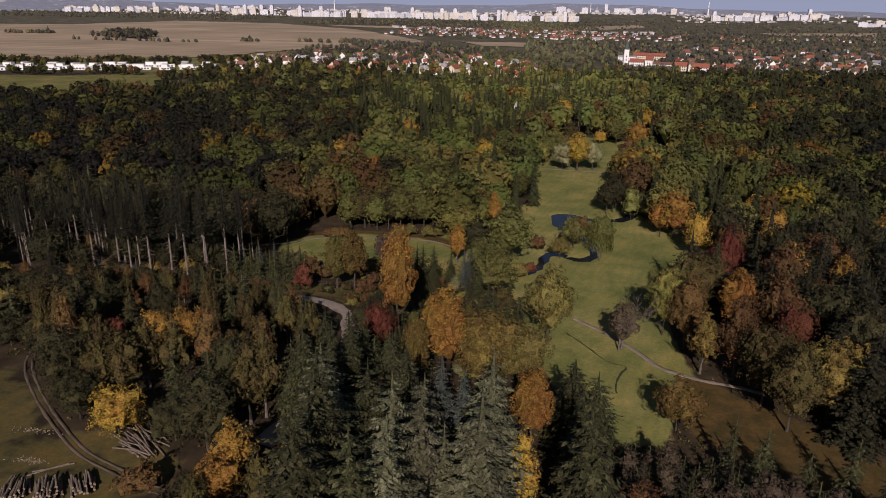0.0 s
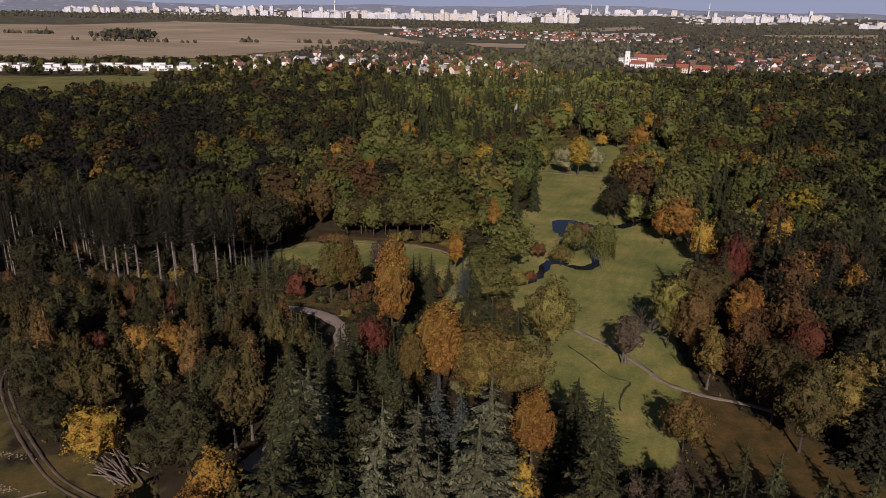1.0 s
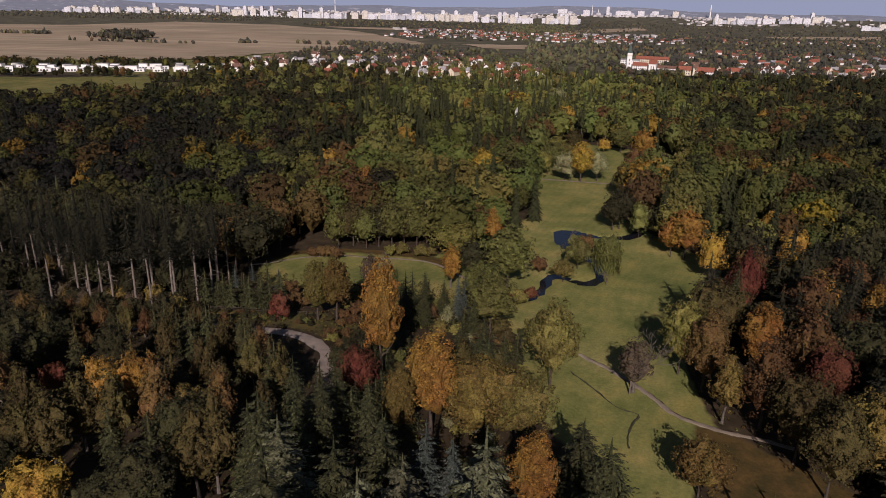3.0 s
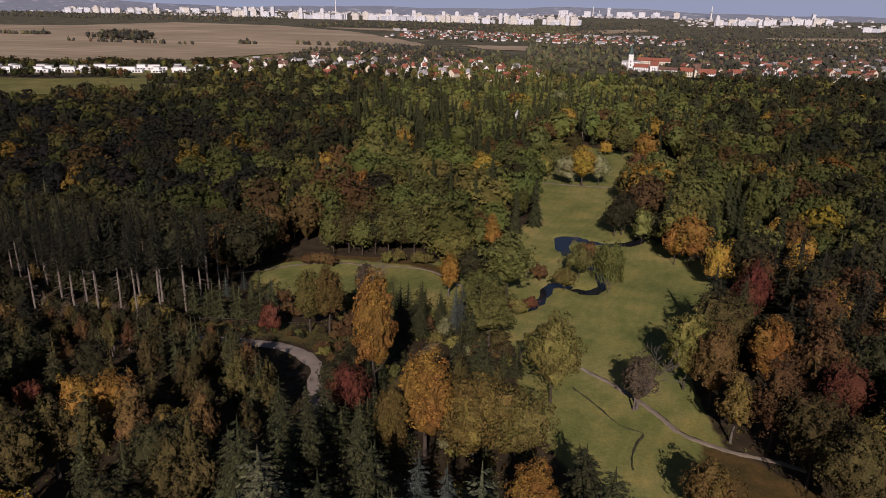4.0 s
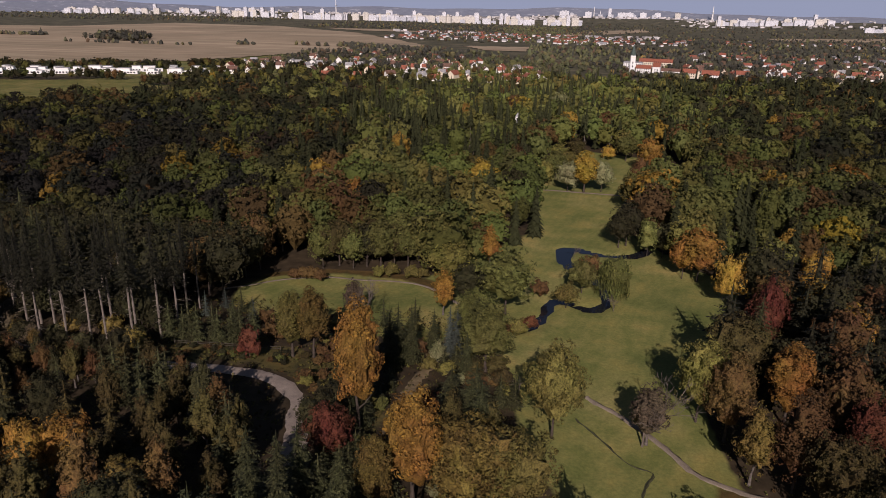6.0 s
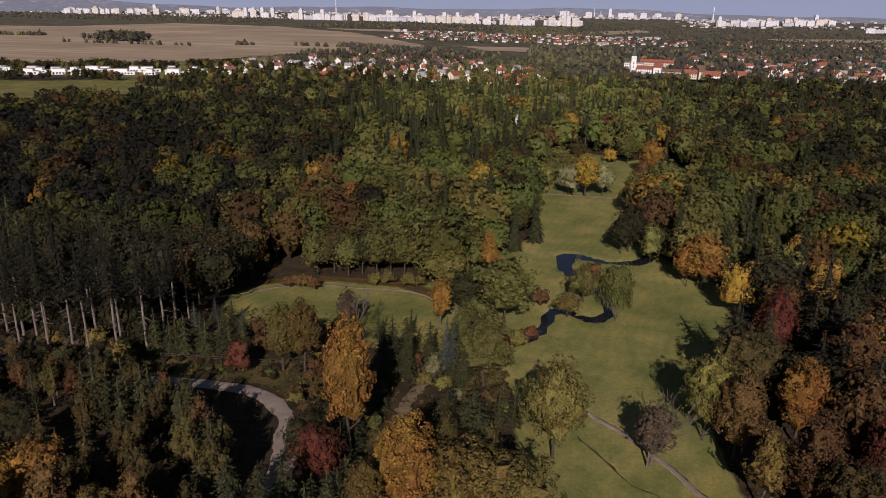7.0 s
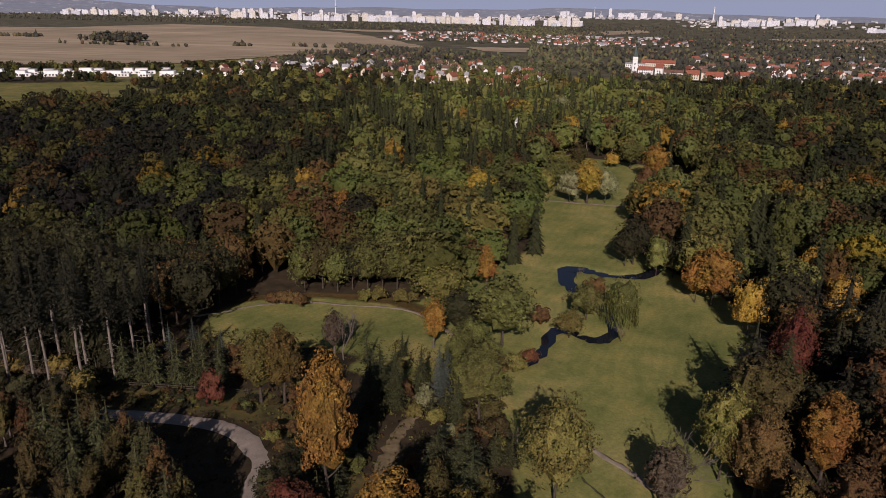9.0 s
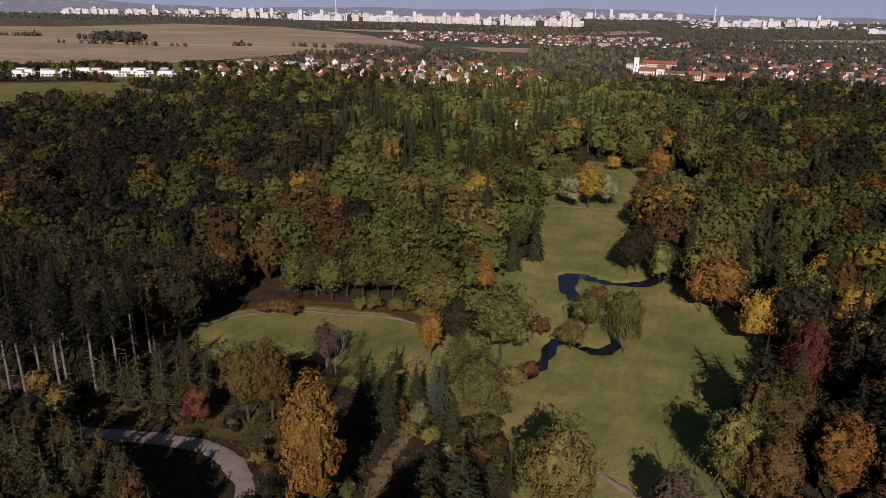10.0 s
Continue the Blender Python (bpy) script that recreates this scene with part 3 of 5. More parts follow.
def make_pine(seed, H, R, boughs=80, twigs=6):
    """A tall bare stem with a thin crown of drooping boughs near the top."""
    r = np.random.default_rng(seed)
    crown, wood = make_spruce(seed, H, R, boughs, twigs, low=0.52, droop=0.55, thin=0.15)
    wood = [tube([(0, 0, -0.4), (r.normal(0, 0.1), 0, 0.3 * H), (r.normal(0, 0.15), 0.1, 0.65 * H), (0, 0, 0.98 * H)], [0.0105 * H, 0.0085 * H, 0.006 * H, 0.001 * H], 8)]
    for i in range(14):
        z, a, L = H * r.uniform(0.15, 0.5), r.uniform(0, 6.28), r.uniform(0.6, 1.6)
        wood.append(tube([(0, 0, z), (L * math.cos(a), L * math.sin(a), z - 0.3 * L)], [0.05, 0.015], 4))
    return crown, wood


def make_bare(seed, H, R):
    """Grey limbs and twigs without leaves."""
    r = np.random.default_rng(seed)
    wood = []

    def grow(p, d, L, q, level):
        mid = p + d * L * 0.5 + r.normal(0, 0.05 * L, 3)
        end = p + d * L + r.normal(0, 0.08 * L, 3) + [0, 0, 0.05 * L]
        wood.append(tube([p, mid, end], [q, q * 0.8, q * 0.55], 5 if level < 2 else 3))
        if level < 5:
            for _ in range(3 if level < 4 else 2):
                nd = unit(d + r.normal(0, 0.42, 3) + [0, 0, 0.22])
                grow(p + (end - p) * r.uniform(0.45, 1), nd, L * r.uniform(0.55, 0.8), max(0.028, q * 0.55), level + 1)

    grow(np.array([0, 0, -0.3]), np.array([0, 0, 1.0]), H * 0.36, 0.011 * H, 0)
    return [], wood


def make_willow(seed, H, R, n=2600):
    """A lumpy dome that ends in long hanging strands."""
    r = np.random.default_rng(seed)
    q = []
    for _ in range(n):
        a, e = r.uniform(0, 6.28), r.uniform(0.4, 1)
        rad = R * math.sqrt(e) * r.uniform(0.85, 1.05) * (1 + 0.12 * math.sin(5 * a + seed))
        top = H * (1 - 0.55 * e * e) * r.uniform(0.9, 1)
        z = top - r.uniform(0, 1) * (top - H * 0.1) * (0.35 + 0.65 * e)
        L, w, h = r.uniform(0.7, 1.7), r.uniform(0.08, 0.17), a + r.normal(0, 0.7)
        p = np.array([rad * math.cos(a), rad * math.sin(a), z])
        t = np.array([-math.sin(h), math.cos(h), 0]) * w
        q += [p, p + t - [0, 0, L * 0.5], p - [0, 0, L], p - t - [0, 0, L * 0.5]]
    crown = [(np.array(q), np.arange(len(q)).reshape(-1, 4))] + puff_crown(seed, H, R * 0.96, 0.28, 70, 16, 0.42, 0.0, 0.8, True)
    wood = [tube([(0, 0, -0.3), (0.2, 0, 0.3 * H), (0.5, 0.2, 0.7 * H)], [0.5, 0.4, 0.15], 8)]
    return crown, wood


# kind: maker, height, radius, further settings; two sets of detail
SHAPES = {
    "oak": (make_broadleaf, 19, 6.2, dict(low=0.14, taper=0.08)),
    "maple": (make_broadleaf, 13, 5.2, dict(low=0.1, taper=0.1)),
    "beech": (make_broadleaf, 22, 5.0, dict(low=0.12, taper=0.2, core=0.74)),
    "birch": (make_broadleaf, 18, 3.2, dict(low=0.12, taper=0.28, core=0.7)),
    "larch": (make_broadleaf, 22, 3.6, dict(low=0.12, taper=0.3, core=0.74)),
    "spruce": (make_spruce, 24, 5.2, dict()),
    "young_spruce": (make_spruce, 10, 2.5, dict(low=0.02)),
    "pine": (make_pine, 22, 2.6, dict()),
    "willow": (make_willow, 14, 6.0, dict()),
    "bare": (make_bare, 17, 5.0, dict()),
    "shrub": (make_broadleaf, 4, 2.6, dict(low=0.0, taper=0.1)),
}
# how finely each kind is built: near, middle
FINE = {k: [dict(puffs=p, each=e, size=q) for p, e, q in v] for k, v in {
    "oak": ((110, 27, 0.42), (74, 15, 0.7)), "maple": ((80, 25, 0.38), (60, 16, 0.52)), "beech": ((105, 25, 0.4), (80, 16, 0.56)), "birch": ((70, 19, 0.36), (56, 13, 0.5)),
    "larch": ((110, 30, 0.36), (70, 16, 0.46)), "shrub": ((18, 13, 0.34), (12, 9, 0.46))}.items()}
FINE.update({k: [dict(boughs=b, twigs=t) for b, t in v] for k, v in {"spruce": ((230, 11), (150, 8)), "young_spruce": ((110, 8), (80, 6)), "pine": ((90, 8), (70, 6))}.items()})
TREE_NAME = {"oak": "oak_tree", "maple": "maple_tree", "beech": "beech_tree", "birch": "birch_tree", "larch": "larch_tree", "spruce": "spruce_tree",
             "young_spruce": "young_spruce", "pine": "pine_tree", "willow": "willow_tree", "bare": "bare_tree", "shrub": "shrub"}
TREE_WORDS = {"oak": "broad {} oak with a rounded crown", "maple": "rounded {} maple", "beech": "tall {} broadleaf tree",
              "birch": "slim {} birch", "larch": "tall narrow {} autumn larch", "spruce": "tall {} spruce",
              "young_spruce": "young {} spruce", "pine": "tall {} conifer with a bare stem", "willow": "weeping {} willow",
              "bare": "leafless grey tree", "shrub": "low dense {} shrub"}
made = {}


def tree_meshes(kind, colour, variant, tier):
    key = (kind, colour, variant, tier)
    if key not in made:
        maker, H, R, extra = SHAPES[kind]
        opts = dict(extra)
        if kind in FINE:
            opts.update(FINE[kind][tier])
        shape = (kind, variant, tier)
        if shape not in made:
            made[shape] = maker(100 * list(SHAPES).index(kind) + variant, H, R, **opts)
        crown, wood = made[shape]
        w = (kind, variant, tier, "wood")
        if w not in made:
            made[w] = mesh_parts("trunk", wood, TWIGS if kind == "bare" else PALE_BARK if kind == "pine" else BIRCH_BARK if kind == "birch" else BARK)
        made[key] = (mesh_parts("crown", crown, LEAF_MAT[colour]) if crown else None, made[w])
    return made[key]


planted = []


def plant(kind, colour, x, y, h=None, wide=1.0, tier=0, where="in the mixed forest"):
    """One tree: an empty at its foot with its trunk and its crown."""
    H, R = SHAPES[kind][1:3]
    h = h or H
    crown, wood = tree_meshes(kind, colour, int(rng.integers(3)), tier)
    ob = new(TREE_NAME[kind])
    s = h / H
    ob.location = (x, y, float(height(np.array([x]), np.array([y]))[0]) - 0.1)
    ob.rotation_euler = (0, 0, rng.uniform(0, 6.28))
    ob.scale = (s ** 0.7 * wide, s ** 0.7 * wide, s)
    for name, me in (("trunk", wood), ("crown", crown)):
        if me:
            o = new(name, me)
            o.parent = ob
    planted.append((x, y, R * s ** 0.7 * wide))
    tagged(ob, TREE_WORDS[kind].format(WORDS.get(colour, "")) + " " + where, "shrub" if kind == "shrub" else "tree", "park forest trees")
    return ob

# ---- trees that stand out: kind, colour, x, y, height, radius ----
BY_STREAM = [
    ("willow", "green", 28.2, 222.5, 13, 4.8),
    ("maple", "green", 19.3, 224.2, 11, 4.6),
    ("maple", "rust", 22, 234.4, 9, 3.5),
    ("maple", "olive", 14.2, 212.2, 8, 3.8),
    ("bare", "rust", 18.7, 255.3, 6, 2.5),
    ("bare", "rust", 27.3, 212.2, 6, 3),
    ("oak", "green", -2.6, 203.8, 19, 8),
    ("shrub", "rust", 6.8, 219.1, 6, 3.4),
    ("shrub", "red", 4.3, 197.9, 4, 2.6),
    ("shrub", "olive", 0.5, 190.8, 5, 3.5),
    ("shrub", "rust", -3.3, 188.5, 5, 3),
    ("beech", "green", -5.8, 168.3, 18, 6.4),
    ("birch", "golden", -19, 199, 14, 3.4),
    ("oak", "dark_green", -13, 207, 13, 5.5),
    ("oak", "olive", -20, 224, 14, 6),
    ("maple", "green", -9.5, 196, 10, 4.2),
    ("beech", "green", -10.5, 182, 14, 4.4),
    ("shrub", "olive", -14.5, 187, 5, 3),
    ("oak", "olive", 8.6, 146, 21, 6.3),
    ("bare", "rust", 26.0, 147.6, 16, 6.5),
    ("birch", "umber", 26.8, 148.4, 14, 4.0),
    ("bare", "rust", -38, 186.5, 16, 5),
    ("birch", "umber", -41, 189.5, 12, 3),
]
MEADOW_EDGE = [
    ("maple", "golden", 60.3, 221, 16.5, 4.8),
    ("maple", "red", 58.5, 189.5, 15, 4),
    ("oak", "olive", 53.5, 248.4, 19, 7),
    ("oak", "orange", 55.8, 240, 18, 6.6),
    ("maple", "orange", 51.6, 241.8, 15, 4.6),
    ("oak", "dark_green", 37.9, 271.8, 17, 6),
    ("oak", "dark_green", 35, 269.5, 14, 5),
    ("maple", "green", 43.9, 262.5, 14, 4),
    ("maple", "dark_green", 48.8, 261.3, 13, 4),
    ("oak", "dull_olive", 48.6, 171.5, 20, 6.4),
    ("maple", "red", 63.5, 198, 18, 4.8),
    ("oak", "olive", 38.2, 158.2, 19, 5.4),
    ("beech", "rust", 42.2, 151.8, 20, 4.8),
    ("beech", "orange", 55.8, 159.6, 20, 5),
    ("spruce", "spruce", 56.1, 182.9, 20, 4.5),
    ("maple", "golden", 87.7, 233.3, 15, 4.5),
    ("birch", "ochre", 43.2, 138.5, 16, 3.5),
    ("oak", "dull_olive", 55.3, 117.3, 20, 6),
    ("oak", "ochre", 64.3, 122, 20, 5.6),
    ("beech", "rust", 50.1, 137.2, 20, 5.5),
    ("maple", "ochre", 33.3, 114.5, 11.5, 4.8),
    ("bare", "rust", 36.8, 116.4, 8, 4),
    ("oak", "dull_olive", 53.2, 126.7, 20, 5.6),
    ("beech", "red", 62.7, 140.6, 19, 4.5),
]
UPPER = [
    ("beech", "golden", 28, 347.5, 21, 6.6),
    ("maple", "pale", 20.6, 348.5, 15, 5.8),
    ("maple", "pale", 36.2, 351, 15, 5.8),
    ("maple", "golden", 46.8, 426.8, 8.5, 4),
    ("maple", "olive", 9.3, 359.4, 13, 5),
    ("oak", "green", 16, 379, 14, 6),
    ("oak", "olive", 22.5, 391, 12, 5.5),
    ("oak", "green", 12, 368, 13, 5),
    ("oak", "olive", 18, 404, 13, 6),
    ("oak", "dull_olive", 28, 420, 14, 6),
    ("oak", "green", 56.6, 426.8, 16, 6.5),
    ("oak", "orange", 64.1, 396.4, 19, 7),
    ("maple", "rust", 55.8, 364.5, 15, 6),
    ("maple", "rust", 62.8, 358.8, 14, 5),
    ("willow", "pale", 62.1, 337.6, 8, 4),
    ("oak", "orange", 99.5, 414.4, 18, 7),
    ("oak", "olive", 79.4, 364.9, 16, 6),
    ("beech", "orange", -42.9, 523.7, 18, 4),
    ("oak", "golden", -65.2, 384.2, 18, 6),
    ("oak", "golden", -87.6, 314.7, 18, 6),
    ("oak", "orange", -64.4, 287.3, 17, 5.5),
    ("oak", "golden", -18.3, 329.4, 18, 8),
    ("oak", "rust", -3.5, 361.1, 18, 6),
    ("oak", "rust", 13.4, 445.5, 16, 6),
    ("birch", "orange", -9, 239, 15, 3.5),
    ("oak", "pale", 25.2, 601.5, 19, 8),
    ("bare", "rust", 67.6, 585.9, 18, 6),
    ("oak", "golden", 162.7, 516.6, 16, 5),
]
CENTRE = [
    ("larch", "orange", -25.5, 131, 28, 3.7),
    ("larch", "ochre", -43.2, 162.1, 18, 3.4),
    ("larch", "olive", -48, 162.1, 17, 3.4),
    ("larch", "orange", -13.5, 115.5, 22, 4.4),
    ("oak", "ochre", -5.5, 117, 18, 6.8),
    ("oak", "olive", 1.5, 119.5, 17, 6),
    ("maple", "red", -28, 121.5, 11, 4),
    ("shrub", "red", -56.5, 158.7, 8, 3),
    ("larch", "orange", 4.5, 100.8, 17, 3.6),
    ("larch", "ochre", -18.2, 111.1, 15, 3),
    ("spruce", "spruce", -22.1, 166.2, 15, 2.8),
    ("spruce", "spruce", -18.4, 175.5, 11, 2.4),
    ("spruce", "blue_spruce", -12.6, 172, 14, 2.6),
    ("spruce", "blue_spruce", -14.5, 174.3, 13, 2),
    ("spruce", "spruce", -24.9, 165.1, 15, 3),
    ("spruce", "spruce", -25.8, 160.4, 16, 3),
    ("spruce", "spruce", -9.5, 162.5, 12, 2.4),
    ("young_spruce", "spruce", -1.7, 153.2, 8, 2.3),
    ("young_spruce", "spruce", 1.2, 154.3, 8, 2.3),
    ("bare", "rust", 2, 161.4, 7, 3.5),
    ("birch", "pale", -16.3, 167.3, 6, 2.4),
    ("shrub", "red", -15, 144.9, 5, 2),
]
SPRUCES = [
    ("spruce", "grey_spruce", -2.2, 77.6, 30, 5),
    ("spruce", "grey_spruce", -3, 66, 30, 5.5),
    ("spruce", "spruce", 11.2, 72, 32, 5),
    ("spruce", "spruce", 12, 89.5, 22, 4),
    ("spruce", "grey_spruce", -14.5, 66.9, 27, 4.5),
    ("spruce", "grey_spruce", -10.7, 67, 26, 4),
    ("spruce", "grey_spruce", -13.4, 57.7, 27, 4.5),
    ("spruce", "spruce", -24.2, 66.8, 27, 5),
    ("spruce", "spruce", -17.2, 55.3, 26, 4.5),
    ("spruce", "blue_spruce", -7.3, 92.5, 17, 3),
    ("spruce", "blue_spruce", -11.1, 92.5, 18, 3.2),
    ("spruce", "spruce", -19.8, 94.8, 18, 3.4),
    ("spruce", "spruce", -20.6, 79.7, 20, 3.6),
    ("spruce", "spruce", -32.2, 85.5, 20, 4),
    ("spruce", "spruce", -34.5, 105.5, 15, 3),
    ("spruce", "spruce", -16.9, 92.5, 17, 3.4),
    ("spruce", "spruce", -24, 56.4, 26, 5),
    ("spruce", "grey_spruce", -7.8, 67.1, 22, 3.6),
    ("birch", "golden", 2.5, 80, 16, 2.6),
]
LEFT_HILL = [
    ("maple", "golden", -60.8, 78.9, 9, 4.2),
    ("oak", "dark_green", -77.2, 89.7, 14, 5),
    ("birch", "dull_olive", -68.6, 87.2, 14, 3),
    ("birch", "dull_olive", -64.8, 88.4, 15, 3.4),
    ("birch", "dull_olive", -64, 94.2, 15, 3),
    ("birch", "dull_olive", -58.3, 94.1, 15, 3.2),
    ("birch", "rust", -54.5, 98.8, 15, 3),
    ("birch", "dull_olive", -40, 87.9, 17, 3.2),
    ("oak", "dark_green", -45.5, 77.5, 13, 5.5),
    ("maple", "dark_green", -51.3, 78.7, 8, 4),
    ("birch", "orange", -37.7, 69.2, 11, 3.2),
    ("maple", "orange", -36.6, 62.2, 10, 3.5),
    ("birch", "dull_olive", -41.8, 85.6, 15, 3.4),
    ("maple", "red", -81, 111.2, 7, 2.2),
    ("maple", "orange", -69, 107.2, 11, 3.4),
    ("maple", "orange", -64.3, 109.5, 11, 3.6),
    ("shrub", "rust", -50.1, 65.9, 5, 3.4),
    ("maple", "dark_green", -40.4, 62.2, 7, 3.6),
]

GLADE_EDGE = [
    ("oak", "green", -61.3, 237.5, 15, 5),
    ("oak", "dull_olive", -56.8, 240.6, 17, 6),
    ("oak", "green", -51.9, 239.2, 14, 5.2),
    ("oak", "dark_green", -48.1, 241.8, 15, 5),
    ("oak", "green", -43.3, 240.7, 17, 6),
    ("oak", "dull_olive", -39.6, 244.3, 14, 5.2),
    ("oak", "green", -35.1, 244.0, 15, 5),
    ("oak", "dark_green", -32.2, 248.8, 17, 6),
    ("oak", "green", -56.3, 245.7, 14, 5.2),
    ("oak", "dull_olive", -47.7, 248.0, 15, 5),
    ("oak", "green", -39.0, 250.9, 17, 6),
]


def plant_list(rows, where):
    for kind, colour, x, y, h, R in rows:
        H, R0 = SHAPES[kind][1:3]
        plant(kind, colour, x, y, h, R / (R0 * (h / H) ** 0.7), 0 if y < 200 else 1, where)


plant_list(BY_STREAM, "beside the meadow stream")
plant_list(MEADOW_EDGE, "at the meadow edge")
plant_list(UPPER, "among the park woods")
plant_list(CENTRE, "in the valley")
plant_list([(k, c, x, y, h, R * (1.55 if y < 85 and k == "spruce" else 1.2)) for k, c, x, y, h, R in SPRUCES], "in the spruce stand")
plant_list(LEFT_HILL, "above the forest road")
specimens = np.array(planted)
plant_list([(k, c, x, y - 7, h, R) for k, c, x, y, h, R in GLADE_EDGE], "behind the glade")
for i in range(9):
    plant("young_spruce", "spruce", -78.6 + i * 2.3 + rng.normal(0, 0.4), 166.2 + i * 0.35 + rng.normal(0, 0.5), rng.uniform(8.5, 11), 1.0, 0, "on the bank above the road")
for i in range(46):
    plant("shrub", ("rust", "dark_green", "green", "dark_green")[i % 4], rng.uniform(-86, -47), rng.uniform(155.9, 163.4), rng.uniform(0.9, 1.8), 0.9, 1, "on the bank beside the gravel road")
for x, y in ((-76.1, 136), (-72.3, 135.4), (-69, 134.8), (-65.7, 134.2), (-62.3, 132.9), (-58.9, 132.3), (-56, 130.5), (-53.1, 129.3), (-50.3, 127.5), (-47.8, 125.1), (-45.4, 122.1), (-43.4, 119.1), (-41.9, 115.6), (-63.7, 129.5), (-56, 126.4), (-50.2, 122.8), (-46.3, 117.4), (-74.3, 140.4), (-70.4, 140.7), (-67.1, 140.1), (-63.8, 138.5), (-60.4, 136.3), (-57.5, 134), (-54.6, 132.5), (-51.7, 130.4), (-49.3, 128), (-46.7, 125.7), (-44.4, 122.7), (-42.5, 119.7), (-40.5, 113), (-39.6, 108.5), (-38.6, 104)):
    if rng.random() < 0.45:
        plant("young_spruce", "spruce", x + rng.normal(0, 0.4), y + rng.normal(0, 0.4), rng.uniform(10, 13), 1.1, 0, "inside the bend of the road")
    else:
        plant("birch", ("dull_olive", "dark_green", "dull_olive", "rust")[int(rng.integers(4))], x + rng.normal(0, 0.5), y + rng.normal(0, 0.5), rng.uniform(9.5, 12.5), 1.05, 0, "inside the bend of the road")
for x, y in ((-31.5, 99), (-29.5, 103.5), (-27.6, 98), (-33.5, 92), (-30, 92.5), (-36.2, 91), (-28.5, 108.5), (-33.8, 86)):
    plant("spruce", "spruce", x, y, rng.uniform(13, 17), 1.0, 0, "beside the lower road")
for i in range(34):
    k = i % 17
    plant("young_spruce", "spruce", 17.6 + 3.24 * k + rng.normal(0, 0.6), 100.2 - 1.15 * k - 6 * (i // 17) + rng.normal(0, 0.8), rng.uniform(7, 10.5), 1.15, 0, "along the brown meadow")
for i in range(14):
    plant("birch", ("dull_olive", "rust", "dark_green")[i % 3], -78 - 1.7 * i + rng.normal(0, 0.6), 141.2 - 0.22 * i + rng.normal(0, 0.8) - 2.4 * (i % 2), rng.uniform(7, 10), 1.0, 0, "below the gravel road")
for i in range(44):
    k, c, h = (("shrub", "dull_olive", 4), ("birch", "rust", 6), ("maple", "dark_green", 6), ("shrub", "rust", 4), ("young_spruce", "spruce", 7), ("birch", "dull_olive", 7))[i % 6]
    x = rng.uniform(18, 74)
    plant(k, c, x, 99.5 - 0.33 * (x - 17) - rng.uniform(0, 13), h * rng.uniform(0.8, 1.2), 1.1, 0, "along the brown meadow")
for i in range(34):
    cx, cy = ((-9.4, 165.5), (-7.5, 122.7))[i % 2]
    k, c, h = (("shrub", "olive", 3), ("shrub", "dull_olive", 4), ("young_spruce", "spruce", 6), ("shrub", "pale", 2.5), ("shrub", "rust", 3))[i % 5]
    x, y = cx + rng.normal(0, 4.5), cy + rng.normal(0, 5)
    if inside(np.array([x]), np.array([y]), MEADOW)[0] < -1:
        plant(k, c, x, y, h * rng.uniform(0.8, 1.2), 1.1, 0, "in the valley")
for i in range(18):
    plant("young_spruce" if i % 3 else "maple", "spruce" if i % 3 else "dark_green", -32 + 3.1 * (i % 3) + rng.normal(0, 0.8), 128 + 4.6 * (i // 3) + rng.normal(0, 1), rng.uniform(5, 8.5), 1.1, 0, "on the slope below the road")
for i in range(14):
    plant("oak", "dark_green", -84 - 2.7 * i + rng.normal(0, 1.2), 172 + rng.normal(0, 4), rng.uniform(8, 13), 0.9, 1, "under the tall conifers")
for i in range(60):
    x, y = rng.uniform(-46, -22), rng.uniform(112, 166)
    if inside(np.array([x]), np.array([y]), SLOPE)[0] > 0.5 and line_dist(np.array([x]), np.array([y]), ROAD)[0][0] > 3.4:
        plant("shrub", ("dull_olive", "green", "dark_green", "olive", "rust")[i % 5], x, y, rng.uniform(1.2, 3.2), 1.0, 1, "on the bank beside the gravel road")
for i in range(12):
    plant("young_spruce", "spruce", -27 + 3 * (i % 4) + rng.normal(0, 0.7), 111 + 6 * (i // 4) + rng.normal(0, 1.2), rng.uniform(7, 10), 1.15, 0, "on the slope below the road")
for x, y, h in ((-66.9, 219.1, 4), (-64.1, 219.8, 4.5), (-61.3, 220.3, 4.5), (-58.9, 219.1, 4), (-42.3, 226.1, 4), (-38.5, 227.3, 5), (-31.8, 226.1, 5), (-29, 227.3, 4)):
    plant("shrub", "rust" if x < -50 else "olive", x, y, h, 0.9, 1, "along the glade path")
for i in range(16):
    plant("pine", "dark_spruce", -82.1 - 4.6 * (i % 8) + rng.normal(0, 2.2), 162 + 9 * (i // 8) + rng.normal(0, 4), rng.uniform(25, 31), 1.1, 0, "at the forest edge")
for i in range(22):
    k, c = (("shrub", "ochre"), ("shrub", "dark_green"), ("birch", "ochre"), ("shrub", "umber"), ("maple", "dark_green"))[i % 5]
    plant(k, c, -82 - 1.9 * i + rng.normal(0, 1), 160 + rng.normal(0, 4), rng.uniform(3, 6), 1.0, 0, "under the tall conifers")

for i in range(120):
    x = rng.uniform(15, 62)
    edge = np.interp(x, (15, 24, 33, 44, 52, 62), (95, 95, 94, 91, 88, 83))
    plant(*(("young_spruce", "spruce"), ("young_spruce", "dark_spruce"), ("young_spruce", "spruce"), ("birch", "umber"))[i % 4], x, edge - rng.uniform(0, 15), rng.uniform(8, 12), 1.2, 0, "along the brown meadow")

